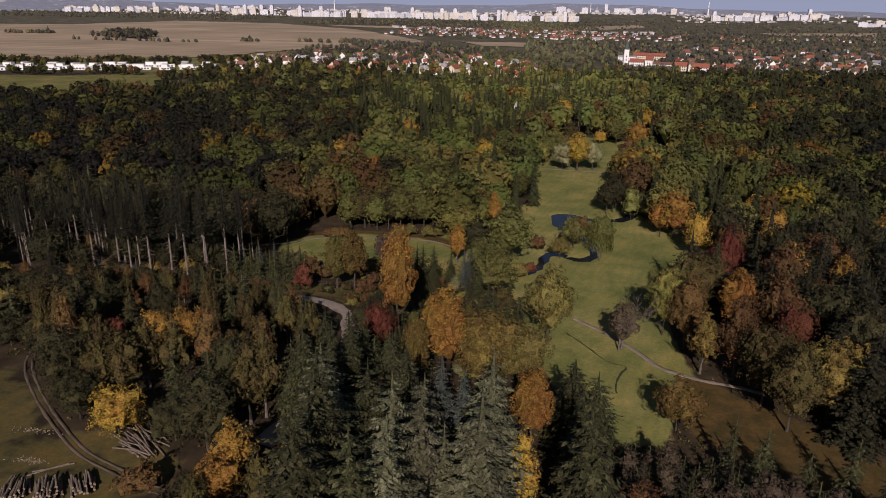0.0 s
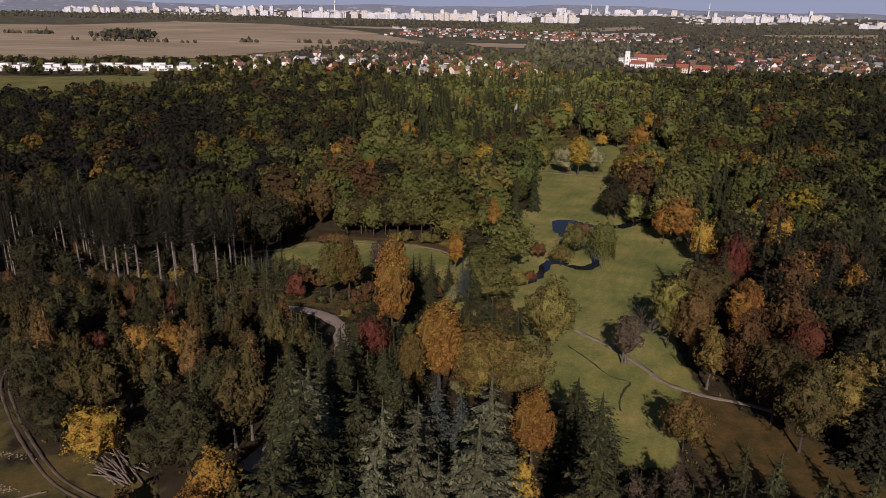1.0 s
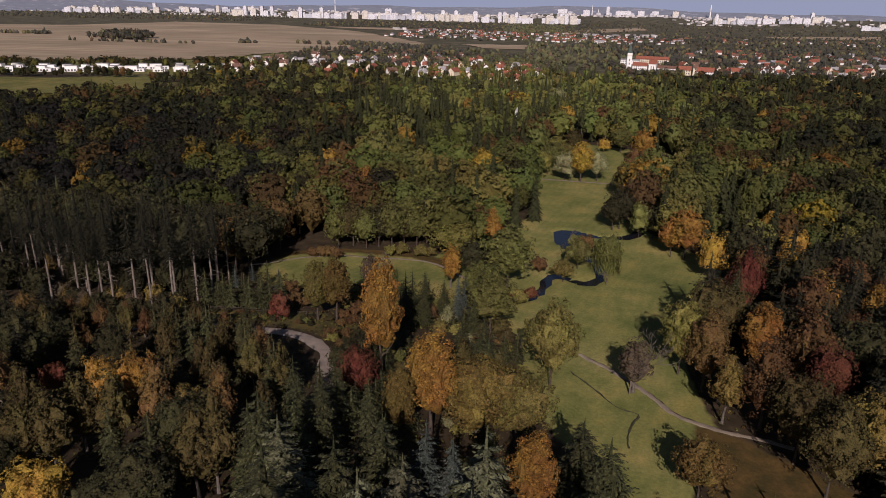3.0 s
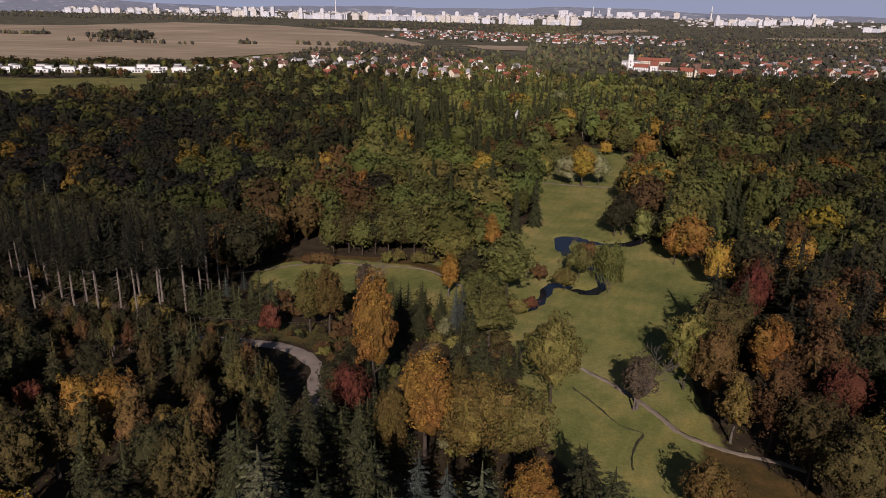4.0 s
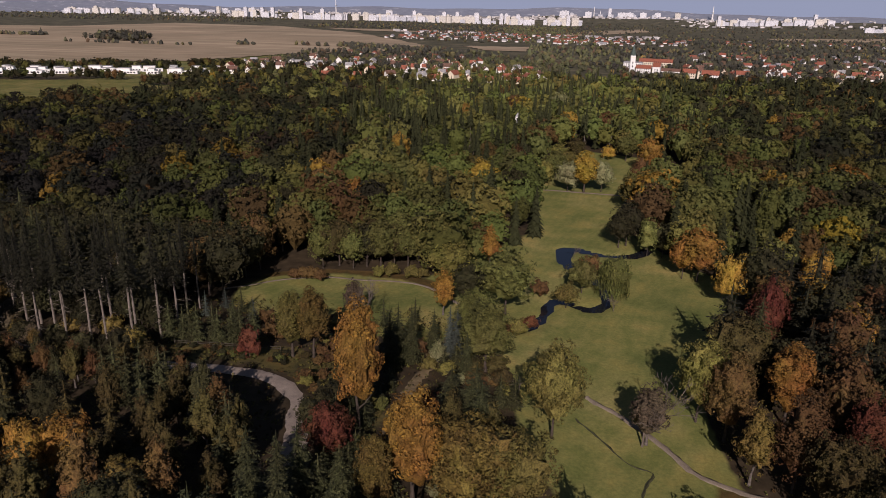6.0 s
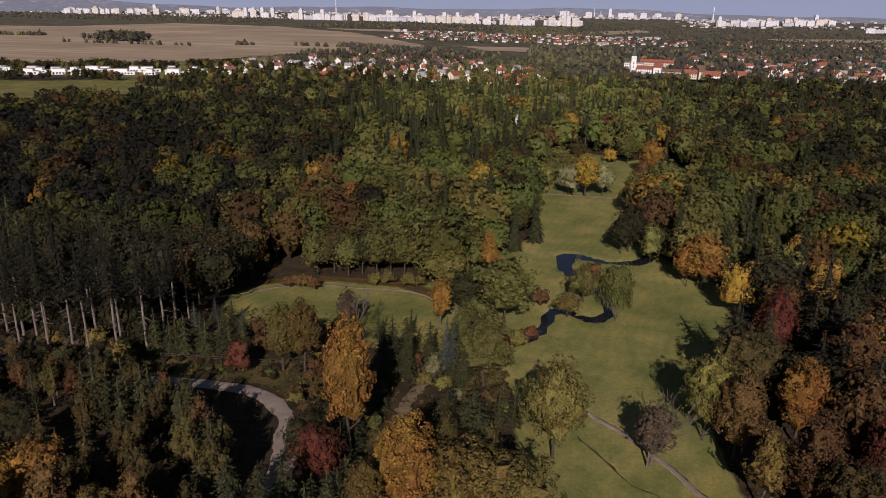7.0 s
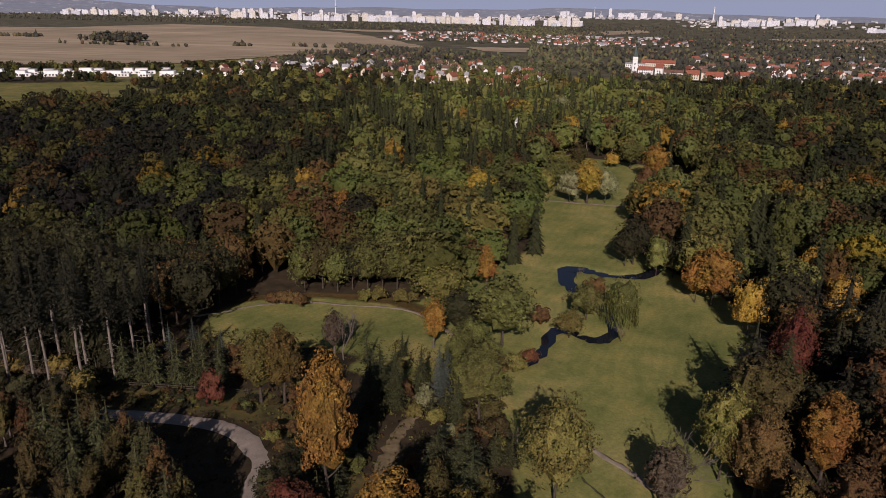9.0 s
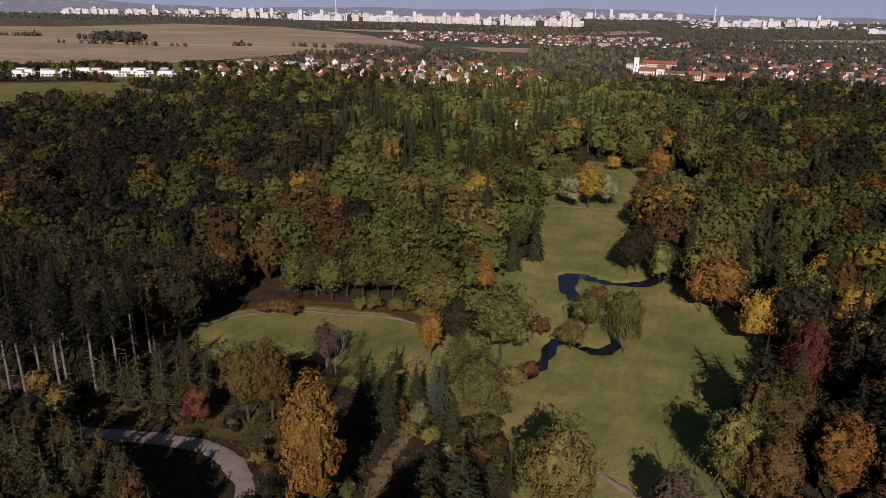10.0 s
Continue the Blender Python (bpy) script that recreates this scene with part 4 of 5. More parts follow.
for i in range(26):
    k, c, h = (("oak", "dark_green", 11), ("maple", "dark_green", 7), ("birch", "dull_olive", 12), ("spruce", "dark_spruce", 15))[i % 4]
    plant(k, c, rng.uniform(-114, -88), rng.uniform(106, 136), h * rng.uniform(0.8, 1.2), 1.0, 0, "above the clearing")

# ---- the forest ----
OPEN = [(MEADOW, 1.5), (UPPER_MEADOW, 0), (GLADE, 1), (BROWN, 1), (LOG_FIELD, 2)]
BANK = [(-81, 147.2), (-81.3, 164.7), (-50.9, 169.1), (-43.1, 155.1), (-35.1, 138.4), (-38.9, 136.1), (-46.7, 146.8)]
BEND = [(-77.1, 139), (-75.4, 149.5), (-56.4, 149.3), (-46.7, 145.7), (-40.9, 138.5), (-37.8, 129), (-36.7, 120.8), (-41.6, 122.1), (-47.4, 130.4), (-58.1, 136.4)]
VIEW_GAP = [(-79.4, 164.7), (-79.8, 192.6), (-47.5, 194.8), (-20.6, 192.1), (-16.6, 182.6), (-22.2, 170.9), (-35.5, 161.9), (-45, 157.3), (-52.8, 169.2)]
RAVINE = [(-20.6, 135.7), (-21.8, 152.1), (-19.3, 170.8), (-14.7, 182.6), (-11.8, 182.6), (-15.4, 168.4), (-17, 152), (-15.7, 135.6)]
EDGE_X = [-629, -350, -340, -311, -294, -264, -213, -138, -70, 7, 71, 117, 200, 293, 387, 783]
EDGE_Y = [430, 477, 507, 540, 578, 619, 635, 645, 680, 750, 830, 780, 790, 820, 858, 880]


def scatter(x0, x1, y0, y1, gap, jitter=0.4):
    """Places for trees, in an uneven grid, off the open land."""
    gx, gy = np.arange(x0, x1, gap), np.arange(y0, y1, gap)
    X, Y = np.meshgrid(gx, gy)
    X = X + (np.arange(len(gy)) % 2)[:, None] * gap / 2
    x, y = (X + rng.uniform(-jitter, jitter, X.shape) * gap).ravel(), (Y + rng.uniform(-jitter, jitter, X.shape) * gap).ravel()
    a = np.arctan2(x, y + 24) + radians(6.5)
    ok = (np.abs(a) < radians(36)) & (y < np.interp(x, EDGE_X, EDGE_Y) + 9 * np.sin(x * 0.05) + 5 * np.sin(x * 0.13))
    for poly, m in OPEN + [(BANK, 1), (RAVINE, 0), (BEND, 0)]:
        ok &= inside(x, y, poly) < -m
    for line, m in ((ROAD, 4.2), (TRACK, 3), (PATH_LOW, 2.5), (PATH_GLADE, 2.5)):
        ok &= line_dist(x, y, line)[0] > m
    return x[ok], y[ok]


def patch(x, y, scale=40.0, seed=0):
    return noise.noise(Vector((x / scale + seed * 7.3, y / scale, seed * 3.1))) * 0.5 + 0.5


def pick(table):
    w = np.array([t[0] for t in table], float)
    return table[rng.choice(len(table), p=w / w.sum())][1:]


def species(x, y):
    """What grows at a place: kind, colour, height."""
    if inside(np.array([x]), np.array([y]), VIEW_GAP)[0] > -1:
        return pick([(3, "young_spruce", "spruce", 8), (1, "shrub", "olive", 4), (0.6, "shrub", "rust", 4), (0.5, "young_spruce", "blue_spruce", 7)])
    if -84 < x < -36 and 98 < y < 148:
        # Young larches are built and labelled here as dull olive young spruces.
        return pick([(3, "birch", "dull_olive", 12), (1.8, "young_spruce", "spruce", 11), (1.6, "oak", "dark_green", 11), (1.3, "birch", "rust", 11), (1.2, "young_spruce", "dull_olive", 11), (0.4, "maple", "ochre", 9)])
    if -60 < x < -22 and 94 < y < 138:
        return pick([(5, "young_spruce", "spruce", 11), (1, "birch", "dull_olive", 11), (0.6, "shrub", "rust", 4)])
    if y < 98 and x < -33:
        return pick([(2, "birch", "dull_olive", 13), (1.5, "oak", "dark_green", 11), (1, "birch", "rust", 11), (1, "maple", "orange", 7), (0.8, "shrub", "rust", 4), (0.8, "young_spruce", "spruce", 11)])
    if y < 105 and -45 < x < 26:
        return pick([(5, "spruce", "spruce", 22), (2, "spruce", "grey_spruce", 22), (1.2, "birch", "dull_olive", 15), (0.8, "oak", "rust", 14)])
    if x >= 26 and y < 107:
        return pick([(6, "young_spruce", "spruce", 13), (1, "young_spruce", "spruce", 10), (0.7, "birch", "rust", 12), (0.4, "maple", "orange", 9)])
    if x < -72 and 121 < y < 155:
        return pick([(2, "shrub", "ochre", 5), (2, "birch", "rust", 7), (2, "maple", "dark_green", 6), (1, "maple", "orange", 6)])
    if x < -30 and y < 148:
        # The dull olive young spruces stand for young larches.
        return pick([(2.6, "birch", "dull_olive", 14), (1.2, "birch", "rust", 13), (1.2, "young_spruce", "dull_olive", 12), (1.4, "young_spruce", "spruce", 12), (2.2, "oak", "dark_green", 12), (0.4, "maple", "orange", 9), (0.3, "maple", "ochre", 9)])
    if -30 <= x < 30 and y < 200:
        return pick([(2, "spruce", "spruce", 15), (1.2, "beech", "green", 15), (1, "birch", "olive", 13), (0.5, "birch", "dull_olive", 13), (0.4, "shrub", "rust", 4)])
    if x < -75 and 148 <= y < 194:
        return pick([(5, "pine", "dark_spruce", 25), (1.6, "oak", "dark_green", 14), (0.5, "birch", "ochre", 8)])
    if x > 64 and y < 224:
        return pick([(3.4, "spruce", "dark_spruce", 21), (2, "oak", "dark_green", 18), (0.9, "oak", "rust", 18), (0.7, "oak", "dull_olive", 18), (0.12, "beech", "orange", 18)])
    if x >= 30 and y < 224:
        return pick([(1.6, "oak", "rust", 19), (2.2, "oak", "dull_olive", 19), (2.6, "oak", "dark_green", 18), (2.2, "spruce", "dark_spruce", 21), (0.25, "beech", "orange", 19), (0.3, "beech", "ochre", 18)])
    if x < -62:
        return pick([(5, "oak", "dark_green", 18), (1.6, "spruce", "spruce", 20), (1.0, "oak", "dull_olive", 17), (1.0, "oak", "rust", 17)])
    if x < 25:
        return pick([(3.6, "oak", "green", 17), (2.4, "oak", "olive", 17), (1, "beech", "dark_green", 18), (1.5, "spruce", "spruce", 20), (0.4, "oak", "golden", 16), (0.15, "oak", "orange", 16)])
    return pick([(3, "oak", "dark_green", 17), (2, "oak", "olive", 17), (1.6, "oak", "rust", 17), (1.8, "spruce", "spruce", 19), (0.4, "oak", "golden", 16)])


NEAR_LIMIT, MID_LIMIT = 232.0, 399.0
notable = np.array(planted)


def hides_specimen(x, y, R, reach=18.0):
    """True where a fill tree would stand between a specimen tree and the camera."""
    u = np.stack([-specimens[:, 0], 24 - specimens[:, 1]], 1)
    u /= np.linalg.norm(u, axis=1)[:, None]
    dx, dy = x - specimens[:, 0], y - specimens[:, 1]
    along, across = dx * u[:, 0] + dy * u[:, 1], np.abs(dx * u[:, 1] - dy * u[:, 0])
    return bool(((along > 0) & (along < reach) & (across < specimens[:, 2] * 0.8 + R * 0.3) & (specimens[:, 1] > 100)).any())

fx, fy = scatter(-200, 200, 26, NEAR_LIMIT, 6.9)
for x, y in zip(fx, fy):
    kind, colour, h = species(x, y)
    R = SHAPES[kind][2] * (h / SHAPES[kind][1]) ** 0.7
    gap = np.hypot(notable[:, 0] - x, notable[:, 1] - y) - notable[:, 2] * 0.8 - R * 0.35
    if gap.min() < 0 or (kind == "spruce" and y < 105 and rng.random() < 0.4):
        continue
    if inside(np.array([x]), np.array([y]), MEADOW)[0] > -R * 0.75 or hides_specimen(x, y, R):
        continue
    plant(kind, colour, x, y, h * rng.uniform(0.82, 1.16), rng.uniform(0.85, 1.1) * (1.4 if kind == "spruce" else 1), 0 if y < 152 else 1)


def merged(crown):
    """All pieces of a crown as one array of triangles."""
    vs, fs, o = [], [], 0
    for v, f in crown:
        if f.shape[1] == 4:
            f = np.vstack([f[:, [0, 1, 2]], f[:, [0, 2, 3]]])
        vs.append(v)
        fs.append(f + o)
        o += len(v)
    return np.vstack(vs), np.vstack(fs)


def bough_cone(seed, H, R, low, levels, boughs):
    """A spruce of drooping pointed boughs in whorls round a thin core."""
    r = np.random.default_rng(seed)
    n = levels * boughs
    f = (np.repeat(np.arange(levels), boughs) + r.uniform(0, 1, n)) / levels
    L = (R * (1 - f) ** 0.72 + 0.25) * r.uniform(0.62, 1.15, n)
    a = np.tile(np.arange(boughs) * 6.283 / boughs, levels) + np.repeat(r.uniform(0, 6.28, levels), boughs) + r.normal(0, 0.2, n)
    z = H * (low + (0.98 - low) * f)
    out, side = np.column_stack([np.cos(a), np.sin(a), 0 * a]), np.column_stack([-np.sin(a), np.cos(a), 0 * a])
    w, up = (L * r.uniform(0.2, 0.36, n) + 0.1)[:, None], np.array([0, 0, 1.0])
    base = up * z[:, None] + out * (L * 0.38)[:, None]
    tip = up * (z - L * r.uniform(0.3, 0.6, n))[:, None] + out * L[:, None]
    top = up * (z + 0.22 * L)[:, None]
    q = np.stack([base + side * w - up * 0.25 * w, top, base - side * w - up * 0.25 * w, tip], 1).reshape(-1, 3)
    k = np.arange(n)[:, None] * 4
    tri = np.vstack([k + [0, 1, 3], k + [1, 2, 3]])
    rings = 5
    t = np.linspace(0, 2 * np.pi, 6, endpoint=False)
    core = np.vstack([np.column_stack([np.cos(t) * b, np.sin(t) * b, np.full(6, h)]) for b, h in zip(np.linspace(0.5 * R, 0.04, rings), np.linspace(H * low + 0.4, H * 0.96, rings))])
    k, j = np.arange(rings - 1)[:, None] * 6, np.arange(6)[None]
    return [(q, tri), (core, np.stack([k + j, k + (j + 1) % 6, k + 6 + (j + 1) % 6, k + 6 + j], -1).reshape(-1, 4))]


def far_template(kind, level, seed):
    """A tree reduced to few clumps, for woods far off."""
    if level == 2:
        r = np.random.default_rng(seed)
        v, f = ico()
        v = v * (1 + 0.3 * r.normal(size=(len(v), 1)))
        return (v * [2.6, 2.6, 9.5] * (1.15 - 0.6 * np.clip(v[:, 2:3], -1, 1)) ** [1, 1, 0] + [0, 0, 9] if kind == "spruce" else v * [5.6, 5.6, 6.0] + [0, 0, 5.5]), f
    if kind == "stem":
        bare = (0.34, 0.48, 0.42, 0.3)[seed % 4]
        return merged(bough_cone(seed, 23, 3.0, bare, *((11, 9), (7, 7), None, (4, 5))[level]))
    if kind == "spruce":
        return merged(bough_cone(seed, 20, 4.0, 0.05, *((16, 10), (10, 8), None, (5, 6))[level]))
    return merged(puff_crown(seed, 17, 6.4, 0.06, *((46, 17, 0.95), (28, 11, 1.35), None, (12, 5, 2.2))[level], taper=0.06, core=0.72))


def far_woods(name, label, x, y, kinds, tints, scales, level):
    """All the trees of a far wood as one mesh."""
    V, F, C, o = [], [], [], 0
    z = height(x, y)
    which = rng.integers(4, size=len(x))
    for kind in ("spruce", "stem", "oak"):
        for s in range(4):
            sel = (np.asarray(kinds) == kind) & (which == s)
            if not sel.any():
                continue
            v, f = far_template(kind, level, 40 + s)
            a = rng.uniform(0, 6.28, sel.sum())
            ca, sa, k = np.cos(a)[:, None], np.sin(a)[:, None], scales[sel][:, None]
            wide = k * rng.uniform(0.85, 1.2, (sel.sum(), 1))
            P = np.stack([(v[:, 0] * ca - v[:, 1] * sa) * wide + x[sel][:, None], (v[:, 0] * sa + v[:, 1] * ca) * wide + y[sel][:, None], v[:, 2] * k + z[sel][:, None]], -1)
            V.append(P.reshape(-1, 3))
            F.append((f[None] + (o + np.arange(sel.sum()) * len(v))[:, None, None]).reshape(-1, 3))
            C.append(np.repeat(np.column_stack([tints[sel], np.ones(sel.sum())]), len(v), 0))
            o += sel.sum() * len(v)
    me = mesh_from(name, np.vstack(V), np.vstack(F), [FAR_LEAF])
    colour_layer(me, "tint", np.vstack(C))
    return tagged(new(name, me), label, "woods", kind="stuff")


def far_stems(x, y, kinds, scales):
    """Bare pale stems under the raised crowns of the tall conifers."""
    sel = np.asarray(kinds) == "stem"
    x, y, h = x[sel], y[sel], 14.0 * scales[sel]
    z = height(x, y)
    t = np.arange(4) * 1.571 + 0.4
    ring = np.stack([np.cos(t), np.sin(t)], 1)
    lean = rng.normal(0, 0.25, (len(x), 1, 2))
    lo = np.concatenate([np.stack([x, y], 1)[:, None] + 0.26 * ring[None], np.repeat(z[:, None, None] - 0.3, 4, 1)], -1)
    hi = np.concatenate([np.stack([x, y], 1)[:, None] + 0.15 * ring[None] + lean, np.repeat((z + h)[:, None, None], 4, 1)], -1)
    v = np.concatenate([lo, hi], 1).reshape(-1, 3)
    k, j = (np.arange(len(x)) * 8)[:, None], np.arange(4)[None]
    f = np.stack([k + j, k + (j + 1) % 4, k + 4 + (j + 1) % 4, k + 4 + j], -1).reshape(-1, 4)
    tagged(new("tree_stems", mesh_from("tree_stems", v, f, [PALE_BARK])), "pale bare stems of tall conifers in the woods", "tree stems", kind="stuff")


TINT = {k: np.array(v[1]) * 0.9 for k, v in LEAF.items()}


def far_species(x, y, firs=1.0):
    kinds, tints, scales = [], [], []
    for a, b in zip(x, y):
        p, q = patch(a, b, 60, 1), patch(a, b, 35, 2)
        # w fades to both sides; tints there are darkened to imitate lens vignetting.
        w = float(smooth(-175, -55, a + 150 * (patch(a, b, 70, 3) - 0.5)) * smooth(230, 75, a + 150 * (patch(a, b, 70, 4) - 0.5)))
        conifer = 0.17 + 1.3 * (p - 0.5) + 0.14 * smooth(420, 560, b) + (-0.06 if a < -150 else 0.12 if a > 130 else 0.42 * float(smooth(290, 390, b)) if a < 60 else 0.1)
        if rng.random() < conifer * firs:
            kinds.append("stem" if firs == 1.0 and rng.random() < 0.45 else "spruce")
            c = TINT["spruce"] * rng.uniform(0.6, 1.05)
            scales.append(rng.uniform(0.78, 1.15))
        else:
            kinds.append("oak")
            u = rng.random()
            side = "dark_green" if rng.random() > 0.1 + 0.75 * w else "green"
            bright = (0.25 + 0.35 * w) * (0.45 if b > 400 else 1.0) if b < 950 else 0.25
            name = "golden" if u < 0.03 * bright else "orange" if u < 0.045 * bright else "rust" if u < (0.14 if b < 400 else 0.09) else "olive" if u < 0.2 + 0.5 * q * bright else side
            c = TINT[name] * rng.uniform(0.66, 1.25) * rng.normal(1, 0.05, 3)
            scales.append(rng.uniform(0.70, 1.28) if b < 950 else rng.uniform(0.62, 1.15))
        # Past 950 haze is painted in: a flat pale lift on every tint.
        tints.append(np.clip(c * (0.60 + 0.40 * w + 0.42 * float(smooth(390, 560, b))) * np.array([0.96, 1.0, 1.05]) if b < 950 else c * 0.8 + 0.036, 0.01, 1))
    return np.array(kinds), np.array(tints), np.array(scales)


def off_planted(x, y, m=3.0):
    q = np.array([p for p in planted if p[1] > 205])
    d = np.hypot(x[:, None] - q[:, 0], y[:, None] - q[:, 1]) - q[:, 2] * 0.8
    ok = (d.min(1) > m * 0.3) & ~np.array([hides_specimen(a, b, 4.0, 13.0) for a, b in zip(x, y)])
    for poly in (MEADOW, UPPER_MEADOW, GLADE):
        ok &= inside(x, y, poly) < -2.2
    return x[ok], y[ok]


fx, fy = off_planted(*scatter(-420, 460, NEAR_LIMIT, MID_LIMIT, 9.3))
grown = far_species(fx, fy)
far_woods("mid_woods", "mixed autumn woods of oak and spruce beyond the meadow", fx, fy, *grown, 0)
far_stems(fx, fy, grown[0], grown[2])
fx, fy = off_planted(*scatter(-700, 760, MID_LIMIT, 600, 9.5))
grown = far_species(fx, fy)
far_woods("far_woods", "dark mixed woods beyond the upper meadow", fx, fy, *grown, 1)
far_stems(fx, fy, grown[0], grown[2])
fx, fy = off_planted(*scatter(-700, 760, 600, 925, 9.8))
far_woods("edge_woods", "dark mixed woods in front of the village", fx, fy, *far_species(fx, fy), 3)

# ---- villages, castle and city ----
WHITE = plain("white_render", (0.78, 0.76, 0.71), 0.8, 0.08, 0.3, 0.1)
CREAM = plain("cream_render", (0.66, 0.58, 0.44), 0.8, 0.1, 0.3, 0.1)
RED_TILE = plain("red_roof_tiles", (0.27, 0.095, 0.058), 0.75, 0.25, 0.5, 0.3)
BROWN_TILE = plain("brown_roof_tiles", (0.15, 0.085, 0.06), 0.75, 0.25, 0.5, 0.3)
GREY_ROOF = plain("grey_roofing", (0.30, 0.29, 0.28), 0.7, 0.2, 0.4, 0.2)
COPPER = plain("copper_green_spire", (0.07, 0.095, 0.08), 0.6, 0.25, 0.5, 0.2)
DARK_GLASS = plain("dark_window", (0.03, 0.035, 0.04), 0.2, 0.2, 1.0, 0.0)


def part(name, bm, mat, parent, label=""):
    me = bpy.data.meshes.new(name)
    bm.to_mesh(me)
    bm.free()
    me.materials.append(mat)
    ob = new(name, me)
    ob.parent = parent
    return tagged(ob, label)


def box(x0, x1, y0, y1, z0, z1, bm=None):
    bm = bm or bmesh.new()
    v = [bm.verts.new((x, y, z)) for z in (z0, z1) for x, y in ((x0, y0), (x1, y0), (x1, y1), (x0, y1))]
    for f in ((3, 2, 1, 0), (4, 5, 6, 7), (0, 1, 5, 4), (1, 2, 6, 5), (2, 3, 7, 6), (3, 0, 4, 7)):
        bm.faces.new([v[i] for i in f])
    return bm


def gable_wall(w, d, e, r):
    """Walls with gables at both ends of a ridge along x."""
    bm = bmesh.new()
    sec = [(-d / 2, -0.5), (d / 2, -0.5), (d / 2, e), (0, e + r), (-d / 2, e)]
    a, b = [bm.verts.new((-w / 2, y, z)) for y, z in sec], [bm.verts.new((w / 2, y, z)) for y, z in sec]
    bm.faces.new(a[::-1])
    bm.faces.new(b)
    for i in range(5):
        bm.faces.new((a[i], a[(i + 1) % 5], b[(i + 1) % 5], b[i]))
    return bm


def gable_roof(w, d, e, r, over=0.5, thick=0.25):
    bm = bmesh.new()
    k = r / (d / 2)
    sec = [(-d / 2 - over, e - over * k + 0.05), (0, e + r + 0.05), (d / 2 + over, e - over * k + 0.05), (d / 2 + over, e - over * k + 0.05 + thick), (0, e + r + 0.05 + thick), (-d / 2 - over, e - over * k + 0.05 + thick)]
    a, b = [bm.verts.new((-w / 2 - over, y, z)) for y, z in sec], [bm.verts.new((w / 2 + over, y, z)) for y, z in sec]
    for q in (a, b):
        bm.faces.new((q[0], q[1], q[4], q[5]))
        bm.faces.new((q[1], q[2], q[3], q[4]))
    for i in range(6):
        bm.faces.new((a[i], a[(i + 1) % 6], b[(i + 1) % 6], b[i]))
    bmesh.ops.recalc_face_normals(bm, faces=bm.faces)
    return bm


def windows(ob, w, d, rows, step, z0=1.0, storey=3.0, size=(1.1, 1.5)):
    """Single windows along the two long sides."""
    n = max(1, int((w - 1.5) / step))
    for k in range(rows):
        for i in range(n):
            x = (i - (n - 1) / 2) * step
            bm = box(x - size[0] / 2, x + size[0] / 2, -d / 2 - 0.06, -d / 2 + 0.05, z0 + k * storey, z0 + k * storey + size[1])
            part("window", bm, DARK_GLASS, ob)


def stand(ob, x, y, turn):
    ob.location = (x, y, float(height(np.array([x]), np.array([y]))[0]))
    ob.rotation_euler = (0, 0, turn)


def make_house(kind):
    """A pitched-roof house: kind gives its size and colours."""
    w, d, e, r, wall, roof, label = kind
    ob = new("house")
    part("wall", gable_wall(w, d, e, r), wall, ob)
    rf = part("roof", gable_roof(w, d, e, r), roof, ob)
    part("chimney", box(w * 0.15, w * 0.15 + 0.7, 0.6, 1.3, e + r * 0.5, e + r + 0.9), CREAM, rf)
    return tagged(ob, label, "house", "village houses")


def make_flat_house(wide):
    ob = new("flat_roofed_house")
    part("wall", box(-wide / 2, wide / 2, -5, 5, -0.5, 3.4), WHITE, ob)
    part("upper_storey", box(-wide / 2 + 2, wide / 2 - wide * 0.35, -3.5, 5.1, 3.4, 6.4), WHITE, ob)
    part("roof", box(-wide / 2 + 1.7, wide / 2 - wide * 0.35 + 0.3, -3.8, 5.4, 6.4, 6.65), GREY_ROOF, ob, "pale grey flat roof")
    windows(ob, wide, 10, 1, 3.4, 0.9, 3, (2.0, 1.6))
    return tagged(ob, "modern white flat-roofed house with a set-back upper storey", "house", "row of modern houses")


def far_place(x, y):
    return float(height(np.array([x]), np.array([y]))[0])


def repeat(ob, x, y, turn):
    return copy_thing(ob, pose(x, y, far_place(x, y), 0, 0, math.degrees(turn)))


KINDS = [(12, 9, 4.5, 4.5, WHITE, RED_TILE, "white rendered village house with a red tiled roof"), (10, 9, 3.5, 5, CREAM, RED_TILE, "cream village house with a steep red tiled roof"),
         (14, 10, 6, 4.5, WHITE, BROWN_TILE, "white two-storey house with a brown tiled roof"), (11, 9, 5.5, 4, WHITE, GREY_ROOF, "white two-storey house with a grey roof"),
         (20, 11, 6, 5, CREAM, RED_TILE, "long cream terrace with a red tiled roof")]
house_protos = [make_house([v * 0.84 for v in k[:4]] + list(k[4:])) for k in KINDS]
flat_protos = [make_flat_house(w) for w in (14, 18, 24)]
for i, o in enumerate(house_protos):
    stand(o, -240 + 37 * i, 846 + 11 * i, 0.3 * i)
for i, o in enumerate(flat_protos):
    stand(o, -588 + 30 * i, 766 + 12 * i, 0.3 + 0.03 * i)
spots = []


def free(x, y, m):
    if any((x - a) ** 2 + (y - b) ** 2 < m * m for a, b in spots):
        return False
    spots.append((x, y))
    return True


